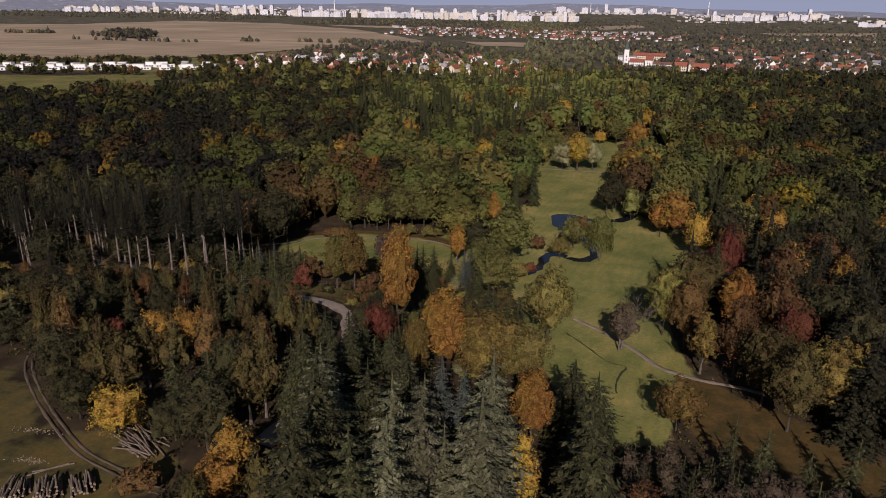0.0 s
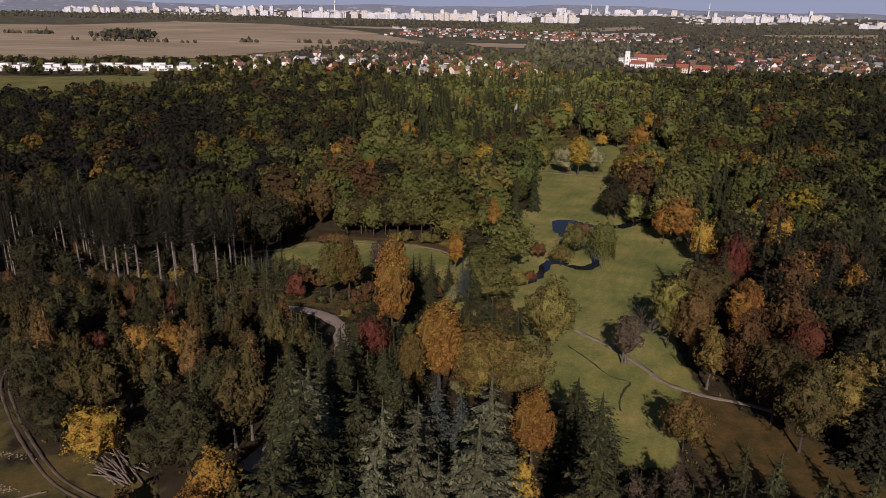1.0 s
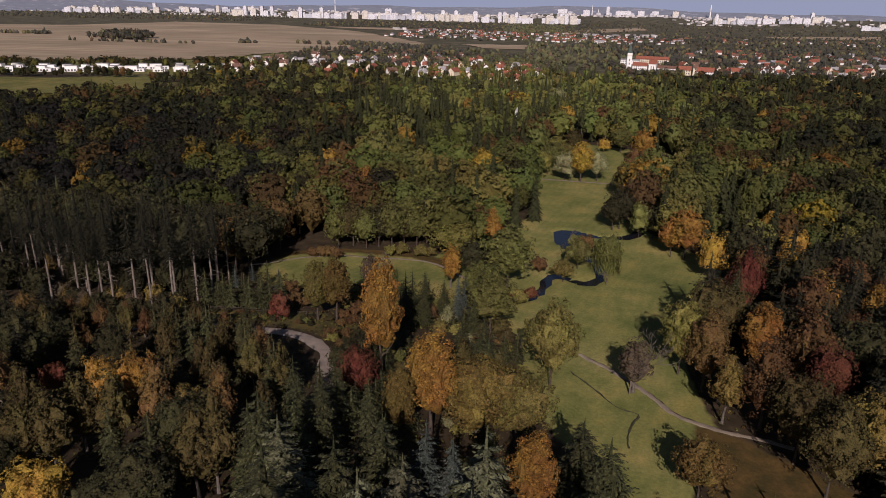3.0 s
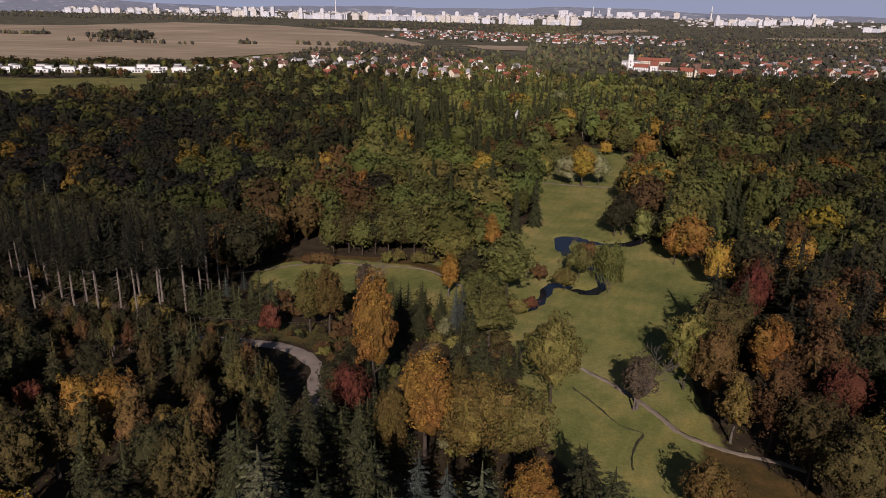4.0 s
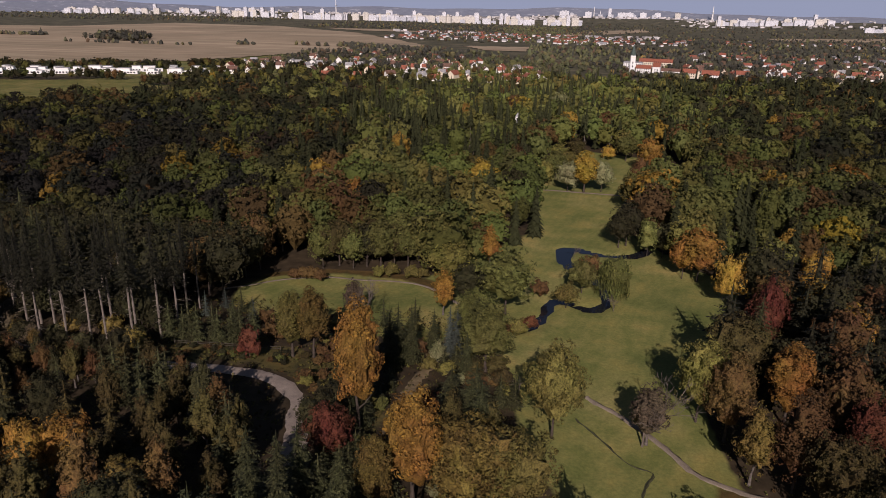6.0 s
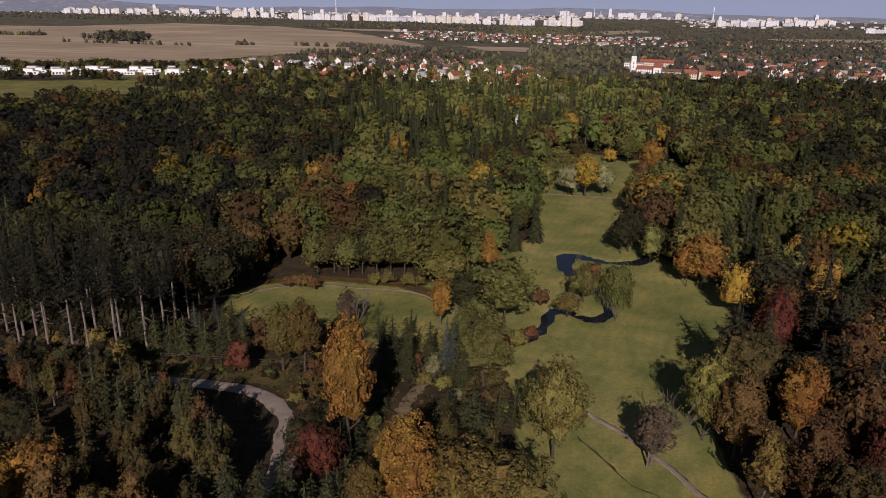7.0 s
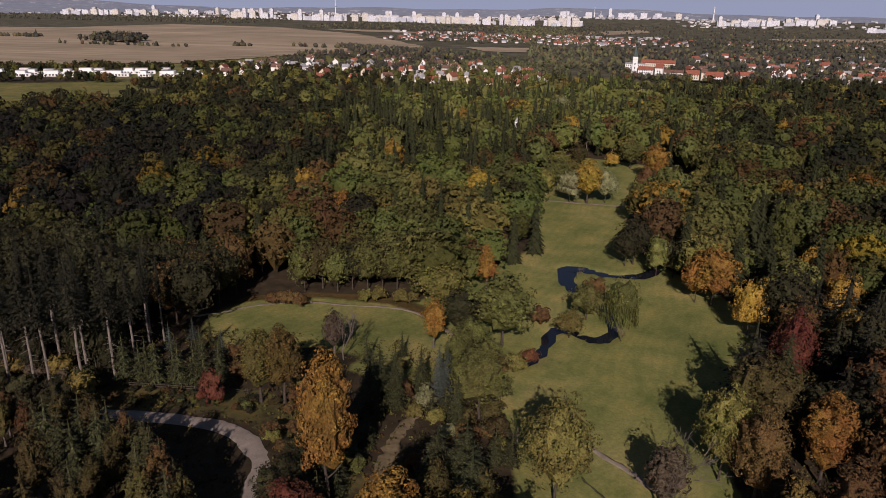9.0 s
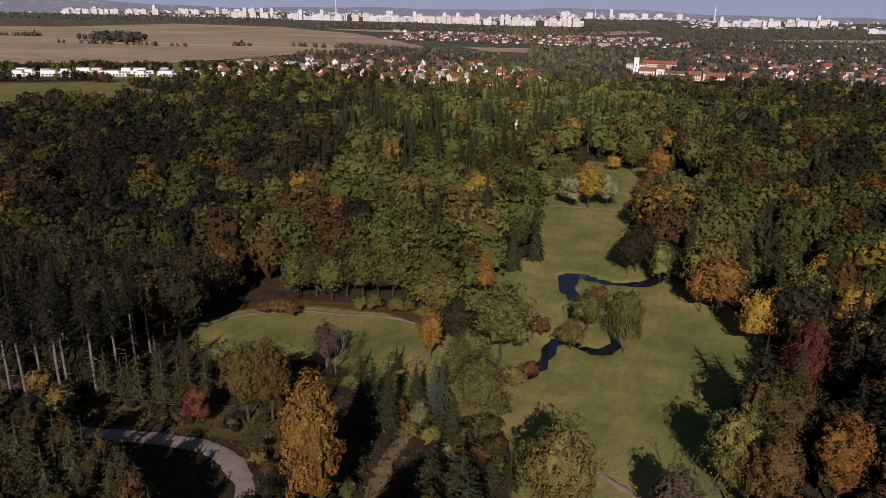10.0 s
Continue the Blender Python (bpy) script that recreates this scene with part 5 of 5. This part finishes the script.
spots += [tuple(o.location[:2]) for o in house_protos + flat_protos]
for i in range(66):  # the white row at the field's edge
    x = -720 + i * 5.4 + rng.uniform(-2, 2)
    y = 762 + (x + 586) * 0.40 + rng.choice([0, 20, 38]) + rng.normal(0, 3)
    if free(x, y, 14.5):
        repeat(flat_protos[int(rng.integers(3))], x, y, 0.35 + rng.normal(0, 0.1))
far_homes = []
for x0, x1, y0, y1, n, m in ((-393, 22, 845, 1043, 95, 15), (-341, -60, 1043, 1290, 50, 19), (230, 677, 985, 1138, 66, 17), (272, 793, 1138, 1600, 95, 19), (-390, 120, 1900, 2560, 170, 18), (120, 420, 1900, 2420, 70, 20), (373, 1254, 2014, 2370, 40, 26)):
    for _ in range(n):
        x, y = rng.uniform(x0, x1), rng.uniform(y0, y1)
        if y < np.interp(x, EDGE_X, EDGE_Y) + 30 or not free(x, y, m):
            continue
        if y > 1138:
            far_homes.append((x, y))
            continue
        repeat(house_protos[int(rng.choice(5, p=(0.24, 0.14, 0.24, 0.26, 0.12)))], x, y, rng.choice([0.0, 1.57]) + rng.normal(0.1, 0.25))


def build_castle():
    """The castle: a white church tower with a spire, wings with red roofs, and a long hall behind."""
    ob = new("castle")
    tw = part("tower", box(-4, 4, -4, 4, -1, 31), WHITE, ob)
    bm = bmesh.new()
    bmesh.ops.create_cone(bm, cap_ends=True, segments=8, radius1=4.9, radius2=0.1, depth=18, matrix=Matrix.Translation((0, 0, 40)))
    part("spire", bm, COPPER, tw, "slim dark green spire")
    part("belfry_cornice", box(-4.4, 4.4, -4.4, 4.4, 27, 27.7), CREAM, tw)
    for k in range(3):
        part("tower_window", box(-0.8, 0.8, -4.1, -3.9, 6 + 6 * k, 9 + 6 * k), DARK_GLASS, tw)
    wings = ((19, -2, 24, 12, 11, 5, WHITE, RED_TILE), (39, -10, 12, 22, 15, 6, WHITE, RED_TILE), (60, -20, 30, 11, 9, 4, WHITE, BROWN_TILE), (88, -30, 20, 14, 8, 6, CREAM, RED_TILE),
             (118, -44, 26, 15, 7, 6.5, WHITE, RED_TILE), (104, -36, 8, 8, 12, 5, CREAM, BROWN_TILE), (70, 190, 62, 14, 10, 5.5, CREAM, RED_TILE), (24, 165, 34, 16, 9, 2, WHITE, GREY_ROOF))
    for x, y, w, d, e, r, wall, roof in wings:
        wg = part("wing", gable_wall(w, d, e, r), wall, ob)
        wg.location, wg.rotation_euler = (x, y, 0), (0, 0, -0.25)
        part("roof", gable_roof(w, d, e, r), roof, wg)
        windows(wg, w, d, 2 if e < 10 else 3, 3.6, 1.5, 3.8, (1.4, 2.2))
    ob.location, ob.scale = (132, 993, far_place(132, 993) + 3), (0.78, 0.78, 0.78)
    tagged(ob, "white castle with a church tower and red tiled roofs", "castle")


build_castle()


def block_material(name, col):
    """Concrete fronts with rows of windows."""
    m, n, l, b = material(name, 0.75, 0.2)
    pos = n.new("ShaderNodeTexCoord").outputs["Object"]
    sep = n.new("ShaderNodeSeparateXYZ")
    l.new(pos, sep.inputs[0])
    comb = n.new("ShaderNodeCombineXYZ")
    add = n.new("ShaderNodeMath")
    l.new(sep.outputs[0], add.inputs[0])
    l.new(sep.outputs[1], add.inputs[1])
    l.new(add.outputs[0], comb.inputs[0])
    l.new(sep.outputs[2], comb.inputs[1])
    br = n.new("ShaderNodeTexBrick")
    br.offset = 0.0
    for k, v in (("Scale", 1.0), ("Mortar Size", 1.05), ("Brick Width", 3.4), ("Row Height", 2.9), ("Mortar Smooth", 0.1)):
        br.inputs[k].default_value = v
    br.inputs["Color1"].default_value = br.inputs["Color2"].default_value = (0.10, 0.11, 0.12, 1)
    br.inputs["Mortar"].default_value = (*col, 1)
    l.new(comb.outputs[0], br.inputs[0])
    l.new(br.outputs[0], b.inputs["Base Color"])
    return m


BLOCK_MATS = [block_material("concrete_" + k, c) for k, c in (("white", (0.67, 0.67, 0.68)), ("cream", (0.64, 0.60, 0.52)), ("grey", (0.50, 0.51, 0.54)))]


def make_block(w, h, mat, label):
    ob = new("apartment_block")
    part("wall", box(-w / 2, w / 2, -7, 7, -12, h), mat, ob)
    part("roof", box(-w / 2 - 0.4, w / 2 + 0.4, -7.4, 7.4, h, h + 0.6), GREY_ROOF, ob)
    part("lift_house", box(-4, 4, -3, 3, h + 0.6, h + 3), mat, ob)
    return tagged(ob, label, "apartment block", "city skyline")


blocks = [make_block(w, h, BLOCK_MATS[i % 3], lab) for i, (w, h, lab) in enumerate((
    (38, 27, "long white concrete apartment block"), (20, 38, "cream concrete apartment tower"), (52, 20, "low grey concrete apartment slab"), (18, 50, "tall white apartment tower"), (34, 31, "cream concrete apartment block"), (26, 15, "low grey concrete office block")))]
for i, o in enumerate(blocks):
    o.location = (-1000 + 130 * i, 3760, far_place(-1000 + 130 * i, 3760))
for x0, x1, y0, y1, n, tall in ((-1545, -1370, 3650, 3800, 16, 0.8), (-1230, -560, 3620, 3780, 50, 0.45), (-555, 235, 3600, 3950, 74, 0.6), (961, 1560, 4000, 4180, 46, 0.3), (-2490, -2040, 3560, 3900, 36, 0.2), (-2000, -1600, 3950, 4150, 16, 0.2), (166, 1010, 4500, 4650, 16, 0.1), (1560, 2100, 3700, 3830, 14, 0.1)):
    for _ in range(n):
        x = rng.uniform(x0, x1)
        y = y0 + (y1 - y0) * ((x - x0) / (x1 - x0) * 0.6 + rng.uniform(0, 0.4))
        k = int(rng.choice([1, 3, 4])) if rng.random() < tall * 0.6 else int(rng.choice([0, 2, 4, 5, 0]))
        repeat(blocks[k], x, y, rng.normal(0, 0.12))


def build_mast(x, y, h, q):
    ob = new("radio_mast")
    bm = bmesh.new()
    bmesh.ops.create_cone(bm, cap_ends=True, segments=8, radius1=q, radius2=q * 0.35, depth=h, matrix=Matrix.Translation((0, 0, h / 2)))
    part("shaft", bm, WHITE, ob)
    part("platform", box(-q * 1.6, q * 1.6, -q * 1.6, q * 1.6, h * 0.55, h * 0.58), GREY_ROOF, ob)
    ob.location = (x, y, far_place(x, y) - 2)
    tagged(ob, "tall slim white mast on the skyline", "mast")


build_mast(1049, 4530, 80, 4.8)
build_mast(360, 4550, 59, 3.2)
build_mast(398, 4550, 38, 3.2)
build_mast(-1186, 4350, 93, 4)

# woods and hedges beyond the park
def tree_belt(name, label, x, y, scale=1.0, level=1):
    taken = np.array(spots)
    keep = np.array([((a - taken[:, 0]) ** 2 + (b - taken[:, 1]) ** 2).min() > 90 for a, b in zip(x, y)])
    x, y = x[keep], y[keep]
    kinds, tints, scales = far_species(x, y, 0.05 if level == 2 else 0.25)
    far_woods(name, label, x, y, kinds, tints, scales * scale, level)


def spread(n, x0, x1, y0, y1):
    return rng.uniform(x0, x1, n), rng.uniform(y0, y1, n)


gx, gy = [], []
for n, x0, x1, y0, y1 in ((900, -390, 51, 700, 1066), (330, -389, -2, 1043, 1280), (520, 226, 778, 912, 1185), (300, 0, 306, 900, 1161), (90, -700, -560, 800, 860), (90, -560, -440, 840, 905), (90, -440, -380, 900, 960), (26, -620, -500, 712, 735), (20, -500, -430, 735, 758)):
    a, b = spread(n, x0, x1, y0, y1)
    ok = b > np.interp(a, EDGE_X, EDGE_Y)
    gx.append(a[ok])
    gy.append(b[ok])
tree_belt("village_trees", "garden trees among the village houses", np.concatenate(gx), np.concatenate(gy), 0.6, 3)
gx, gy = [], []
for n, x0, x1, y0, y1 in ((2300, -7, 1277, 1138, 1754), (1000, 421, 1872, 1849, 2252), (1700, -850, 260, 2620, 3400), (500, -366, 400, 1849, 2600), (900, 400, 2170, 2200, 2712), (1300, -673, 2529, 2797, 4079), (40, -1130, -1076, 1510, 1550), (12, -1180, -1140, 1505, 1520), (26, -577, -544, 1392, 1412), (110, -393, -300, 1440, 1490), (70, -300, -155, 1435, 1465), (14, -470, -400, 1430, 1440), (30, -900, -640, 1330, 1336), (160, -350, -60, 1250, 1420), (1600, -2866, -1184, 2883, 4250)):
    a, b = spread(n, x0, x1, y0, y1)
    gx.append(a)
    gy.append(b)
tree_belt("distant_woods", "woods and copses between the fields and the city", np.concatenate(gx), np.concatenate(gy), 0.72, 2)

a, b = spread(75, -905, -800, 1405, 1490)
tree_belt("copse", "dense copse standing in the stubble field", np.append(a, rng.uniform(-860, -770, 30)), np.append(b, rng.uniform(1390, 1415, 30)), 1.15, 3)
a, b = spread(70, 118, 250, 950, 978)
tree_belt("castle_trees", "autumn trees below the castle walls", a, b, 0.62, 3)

# ---- small things ----
LOG_BARK = plain("log_bark", (0.15, 0.118, 0.088), 0.9, 0.35, 1.5, 0.5)
LOG_END = plain("cut_wood", (0.26, 0.20, 0.13), 0.85, 0.2, 2.0, 0.2)
POST = plain("weathered_wood", (0.065, 0.055, 0.042), 0.9, 0.3, 1.5, 0.4)


def log_mesh(length, q):
    """A felled stem with a slight bow and pale cut ends."""
    v, f = tube([(-length / 2, 0, 0), (-length / 6, 0.06, 0.02), (length / 6, 0.05, 0.01), (length / 2, 0, 0)], [q, q * 0.95, q * 0.9, q * 0.8], 7)
    me = bpy.data.meshes.new("log")
    ends = [list(range(7))[::-1], list(range(21, 28))]
    me.from_pydata([tuple(p) for p in v], [], [list(map(int, a)) for a in f] + ends)
    me.materials.append(LOG_BARK)
    me.materials.append(LOG_END)
    for poly in list(me.polygons)[-2:]:
        poly.material_index = 1
    return me


LOGS = [log_mesh(L, q) for L, q in ((5.5, 0.12), (3.1, 0.17), (7.0, 0.13))]


def log_pile(x, y, turn, layers, wide, mess, kinds, label):
    ob = new("log_pile")
    ob.location, ob.rotation_euler = (x, y, far_place(x, y)), (0, 0, radians(turn))
    z = 0.2
    for k in range(layers):
        for i in range(max(1, int(wide - k))):
            o = new("log", LOGS[int(rng.choice(kinds))])
            o.parent = ob
            o.location = (rng.normal(0, 0.4 + mess), (i - (wide - k - 1) / 2) * 0.43 + rng.normal(0, mess * 0.3), z)
            o.rotation_euler = (rng.uniform(0, 6), rng.normal(0, 0.01 + 0.03 * mess), rng.normal(0, 0.02 + 0.22 * mess))
        z += 0.36
    tagged(ob, label, "log pile", "stacked timber")


log_pile(-56, 77.1, 150, 3, 13, 0.9, [0, 1, 2], "loose heap of pale peeled logs beside the track")
log_pile(-67.1, 63.3, 118, 4, 9, 0.25, [1], "rough stack of cut logs on the clearing")
log_pile(-62.9, 64.7, 122, 4, 9, 0.25, [1], "rough stack of cut logs on the clearing")
log_pile(-58.7, 66.1, 128, 3, 8, 0.35, [1], "rough stack of cut logs on the clearing")
log_pile(-72.8, 61.7, 112, 2, 6, 0.4, [1], "rough stack of cut logs on the clearing")
log_pile(-64.4, 69.7, 30, 1, 2, 0.6, [0], "two stray logs in the grass")


def board_fence(x0, y0, x1, y1):
    """A low rail fence along the terrace above the road."""
    ob = new("rail_fence")
    n = int(math.hypot(x1 - x0, y1 - y0) / 2.5)
    pts = [(x0 + (x1 - x0) * i / n, y0 + (y1 - y0) * i / n) for i in range(n + 1)]
    for x, y in pts:
        z = far_place(x, y)
        part("post", box(x - 0.06, x + 0.06, y - 0.06, y + 0.06, z - 0.3, z + 1.1), POST, ob)
    for (x, y), (u, v) in zip(pts[:-1], pts[1:]):
        for h in (0.5, 0.95):
            m, q = tube([(x, y - 0.08, far_place(x, y) + h), (u, v - 0.08, far_place(u, v) + h)], [0.05, 0.05], 5)
            o = new("rail", mesh_from("rail", m, q, [POST]))
            o.parent = ob
    tagged(ob, "low weathered wooden rail fence above the road", "fence")


board_fence(-76.5, 164, -51.8, 164.9)


def build_pavilion():
    """The small white tower that shows among the far trees."""
    ob = new("pavilion")
    part("wall", box(-1.9, 1.9, -1.9, 1.9, -1, 14.5), WHITE, ob)
    bm = bmesh.new()
    bmesh.ops.create_cone(bm, cap_ends=True, segments=4, radius1=3.0, radius2=0.1, depth=3, matrix=Matrix.Translation((0, 0, 16.0)) @ Matrix.Rotation(radians(45), 4, "Z"))
    part("roof", bm, GREY_ROOF, ob, "small grey pyramid roof")
    for k in range(2):
        part("window", box(-0.7, 0.7, -1.98, -1.85, 8 + 3.4 * k, 10 + 3.4 * k), DARK_GLASS, ob)
    ob.location, ob.scale = (-6.1, 478.6, 2), (0.7, 0.7, 0.9)
    tagged(ob, "small white tower pavilion among the park trees", "pavilion")


build_pavilion()


def undergrowth():
    """Low brush, tufts and fallen leaves under the trees and on the banks."""
    n = 10000
    x, y = rng.uniform(-100, 85, n), rng.uniform(54, 200, n)
    ok = np.ones(n, bool)
    for poly in (MEADOW, LOG_FIELD, BROWN):
        ok &= inside(x, y, poly) < -0.5
    for line, m in ((ROAD, 2.4), (TRACK, 1.8), (PATH_LOW, 1.2), (PATH_GLADE, 1.2)):
        ok &= line_dist(x, y, line)[0] > m
    x, y = x[ok], y[ok]
    z = height(x, y)
    k = 4
    p = np.repeat(np.column_stack([x, y, z]), k, 0) + rng.normal(0, 0.35, (len(x) * k, 3)) * [1, 1, 0.3] + [0, 0, 0.3]
    v, f = clumps(p, unit(rng.normal(0, 0.6, p.shape) + [0, -0.3, 0.7]), np.full(len(p), 0.38), rng)
    me = mesh_from("undergrowth", v, f, [FAR_LEAF])
    names = ("olive", "rust", "green", "dark_green", "olive")
    tint = np.array([TINT[names[i]] for i in rng.integers(5, size=len(x))]) * rng.uniform(0.5, 1.1, (len(x), 1))
    colour_layer(me, "tint", np.repeat(np.column_stack([tint, np.ones(len(x))]), k * 4, 0))
    tagged(new("undergrowth", me), "low brush and fallen leaves under the trees", "undergrowth", kind="stuff")


undergrowth()


def build_backdrop():
    """A glowing strip added as hazy sky low over the horizon, far behind everything."""
    m = bpy.data.materials.new("horizon_haze")
    m.use_nodes = True
    n, l = m.node_tree.nodes, m.node_tree.links
    n.remove(n["Principled BSDF"])
    e = n.new("ShaderNodeEmission")
    e.inputs[0].default_value, e.inputs[1].default_value = (0.34, 0.40, 0.53, 1), 1.0
    l.new(e.outputs[0], n["Material Output"].inputs[0])
    a = np.radians(np.linspace(-62, 52, 60))
    v = np.vstack([np.column_stack([4860 * np.sin(a), 4860 * np.cos(a), np.full(60, z)]) for z in (-30.0, 700.0)])
    i = np.arange(59)
    tagged(new("backdrop", mesh_from("backdrop", v, np.stack([i, i + 1, i + 61, i + 60], 1), [m])), "glowing pale blue strip as hazy sky at the horizon", "sky", kind="structure")


build_backdrop()


def build_hills():
    """Low hills with scattered roofs, behind the city, blue-grey haze painted into their colour."""
    m, n, l, b = material("painted_haze_hills", 0.95, 0.0)
    pos = n.new("ShaderNodeTexCoord").outputs["Object"]
    mp = n.new("ShaderNodeMapping")
    mp.inputs["Scale"].default_value = (1, 1, 5)
    l.new(pos, mp.inputs[0])
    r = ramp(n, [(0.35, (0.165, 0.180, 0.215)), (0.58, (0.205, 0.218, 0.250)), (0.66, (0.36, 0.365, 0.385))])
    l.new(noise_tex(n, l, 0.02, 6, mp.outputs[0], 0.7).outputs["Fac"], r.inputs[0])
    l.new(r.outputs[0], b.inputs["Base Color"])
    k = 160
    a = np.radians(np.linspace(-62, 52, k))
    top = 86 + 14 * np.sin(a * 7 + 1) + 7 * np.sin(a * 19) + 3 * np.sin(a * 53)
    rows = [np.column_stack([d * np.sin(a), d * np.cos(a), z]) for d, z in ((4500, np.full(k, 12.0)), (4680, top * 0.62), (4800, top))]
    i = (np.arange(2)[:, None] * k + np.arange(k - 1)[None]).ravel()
    tagged(new("distant_hills", mesh_from("distant_hills", np.vstack(rows), np.stack([i, i + 1, i + k + 1, i + k], 1), [m], True)), "low hills with blue-grey haze painted in and scattered towns", "hills", kind="structure")


build_hills()


def build_low_city():
    """Countless low buildings round the apartment blocks, too far off to tell apart."""
    V, F, C, o = [], [], [], 0
    unit_v = np.array([(x, y, z) for z in (0, 1) for x, y in ((-0.5, -0.5), (0.5, -0.5), (0.5, 0.5), (-0.5, 0.5))], float)
    unit_f = np.array([(3, 2, 1, 0), (4, 5, 6, 7), (0, 1, 5, 4), (1, 2, 6, 5), (2, 3, 7, 6), (3, 0, 4, 7)])
    for x0, x1, y0, y1, n in ((-2891, -1165, 3652, 4500, 420), (-1162, 255, 4207, 4530, 300), (767, 2486, 3908, 4500, 220), (169, 1013, 4350, 4530, 90), (-526, 441, 2413, 2498, 40)):
        for _ in range(n):
            x, y = rng.uniform(x0, x1), rng.uniform(y0, y1)
            s = np.array([rng.uniform(7, 23), rng.uniform(8, 14), rng.uniform(4, 10)])
            V.append(unit_v * s + [x, y, far_place(x, y)])
            F.append(unit_f + o)
            C.append(np.tile(rng.choice([0.62, 0.5, 0.36, 0.22]) * np.array([1.0, 0.95, 0.9]), (8, 1)))
            o += 8
    me = mesh_from("low_city", np.vstack(V), np.vstack(F), [FAR_WALL])
    colour_layer(me, "tint", np.column_stack([np.vstack(C), np.ones(o)]))
    tagged(new("low_city", me), "pale low buildings spread round the city blocks", "city", kind="stuff")


def far_wall_material():
    m, n, l, b = material("far_walls", 0.8, 0.1)
    at = n.new("ShaderNodeAttribute")
    at.attribute_name = "tint"
    soil = noise_tex(n, l, 0.2, 3, n.new("ShaderNodeTexCoord").outputs["Object"])
    l.new(mix(n, l, 0.3, at.outputs["Color"], soil.outputs["Fac"], "OVERLAY"), b.inputs["Base Color"])
    return m


FAR_WALL = far_wall_material()


def build_far_homes():
    """The pitched roofs of the villages farther off, joined."""
    V, F, C, o = [], [], [], 0
    shape = np.array([(x, y, z) for x in (-0.5, 0.5) for y, z in ((-0.5, 0), (0.5, 0), (0.5, 0.55), (-0.5, 0.55))] + [(x, y, z) for x in (-0.55, 0.55) for y, z in ((-0.58, 0.5), (0, 1.0), (0.58, 0.5))], float)
    sides = [(0, 1, 2, 3), (4, 5, 6, 7), (0, 4, 7, 3), (1, 5, 6, 2), (8, 11, 12, 9), (9, 12, 13, 10), (8, 9, 10, 10), (11, 12, 13, 13)]
    tri = np.array([(a, b, c) for a, b, c, d in sides] + [(a, c, d) for a, b, c, d in sides if c != d])
    for x, y in far_homes:
        a = rng.choice([0.0, 1.57]) + rng.normal(0.1, 0.25)
        p = shape * [rng.uniform(9, 14), rng.uniform(7.5, 9.5), rng.uniform(6, 8.5)]
        V.append(np.column_stack([p[:, 0] * math.cos(a) - p[:, 1] * math.sin(a) + x, p[:, 0] * math.sin(a) + p[:, 1] * math.cos(a) + y, p[:, 2] + far_place(x, y) - 0.3]))
        F.append(tri + o)
        roof = ((0.25, 0.09, 0.058), (0.16, 0.09, 0.065), (0.27, 0.26, 0.26))[int(rng.choice(3, p=(0.5, 0.25, 0.25)))]
        C += [np.array([0.72, 0.70, 0.66]) * rng.uniform(0.75, 1.05)] * 8 + [np.array(roof)] * 6
        o += len(shape)
    me = mesh_from("far_houses", np.vstack(V), np.vstack(F), [FAR_WALL])
    colour_layer(me, "tint", np.column_stack([np.array(C), np.ones(o)]))
    tagged(new("far_houses", me), "white houses with red and brown roofs among trees", "houses", kind="stuff")


build_far_homes()
build_low_city()


DITCH = plain("wet_ditch", (0.06, 0.058, 0.028), 0.5, 0.3, 1.0, 0.3)
ribbon("ditch", [(13.7, 154.6), (18.2, 148.4), (22.7, 141.5), (26.8, 139.4), (25.2, 135.8), (23.5, 130.5), (23.2, 127)], 0.26, DITCH, "narrow dark ditch through the lower meadow", 0.05, 0.35)
SAWDUST = plain("wood_chips", (0.26, 0.205, 0.14), 0.95, 0.25, 1.5, 0.5)


def chips(x, y, n, spread_x, spread_y):
    """Bark and splinters left where timber was cut."""
    px, py = x + rng.normal(0, spread_x, n), y + rng.normal(0, spread_y, n)
    pp = np.column_stack([px, py, height(px, py) + 0.06])
    v, f = clumps(pp, unit(rng.normal(0, 0.15, pp.shape) + [0, 0, 1]), np.full(n, 0.3), rng)
    tagged(new("wood_chips", mesh_from("wood_chips", v, f, [SAWDUST])), "pale bark chips and splinters on the clearing", "wood chips", kind="stuff")


chips(-70.1, 70.4, 110, 1.4, 0.4)
chips(-75.1, 78, 60, 1.8, 0.4)
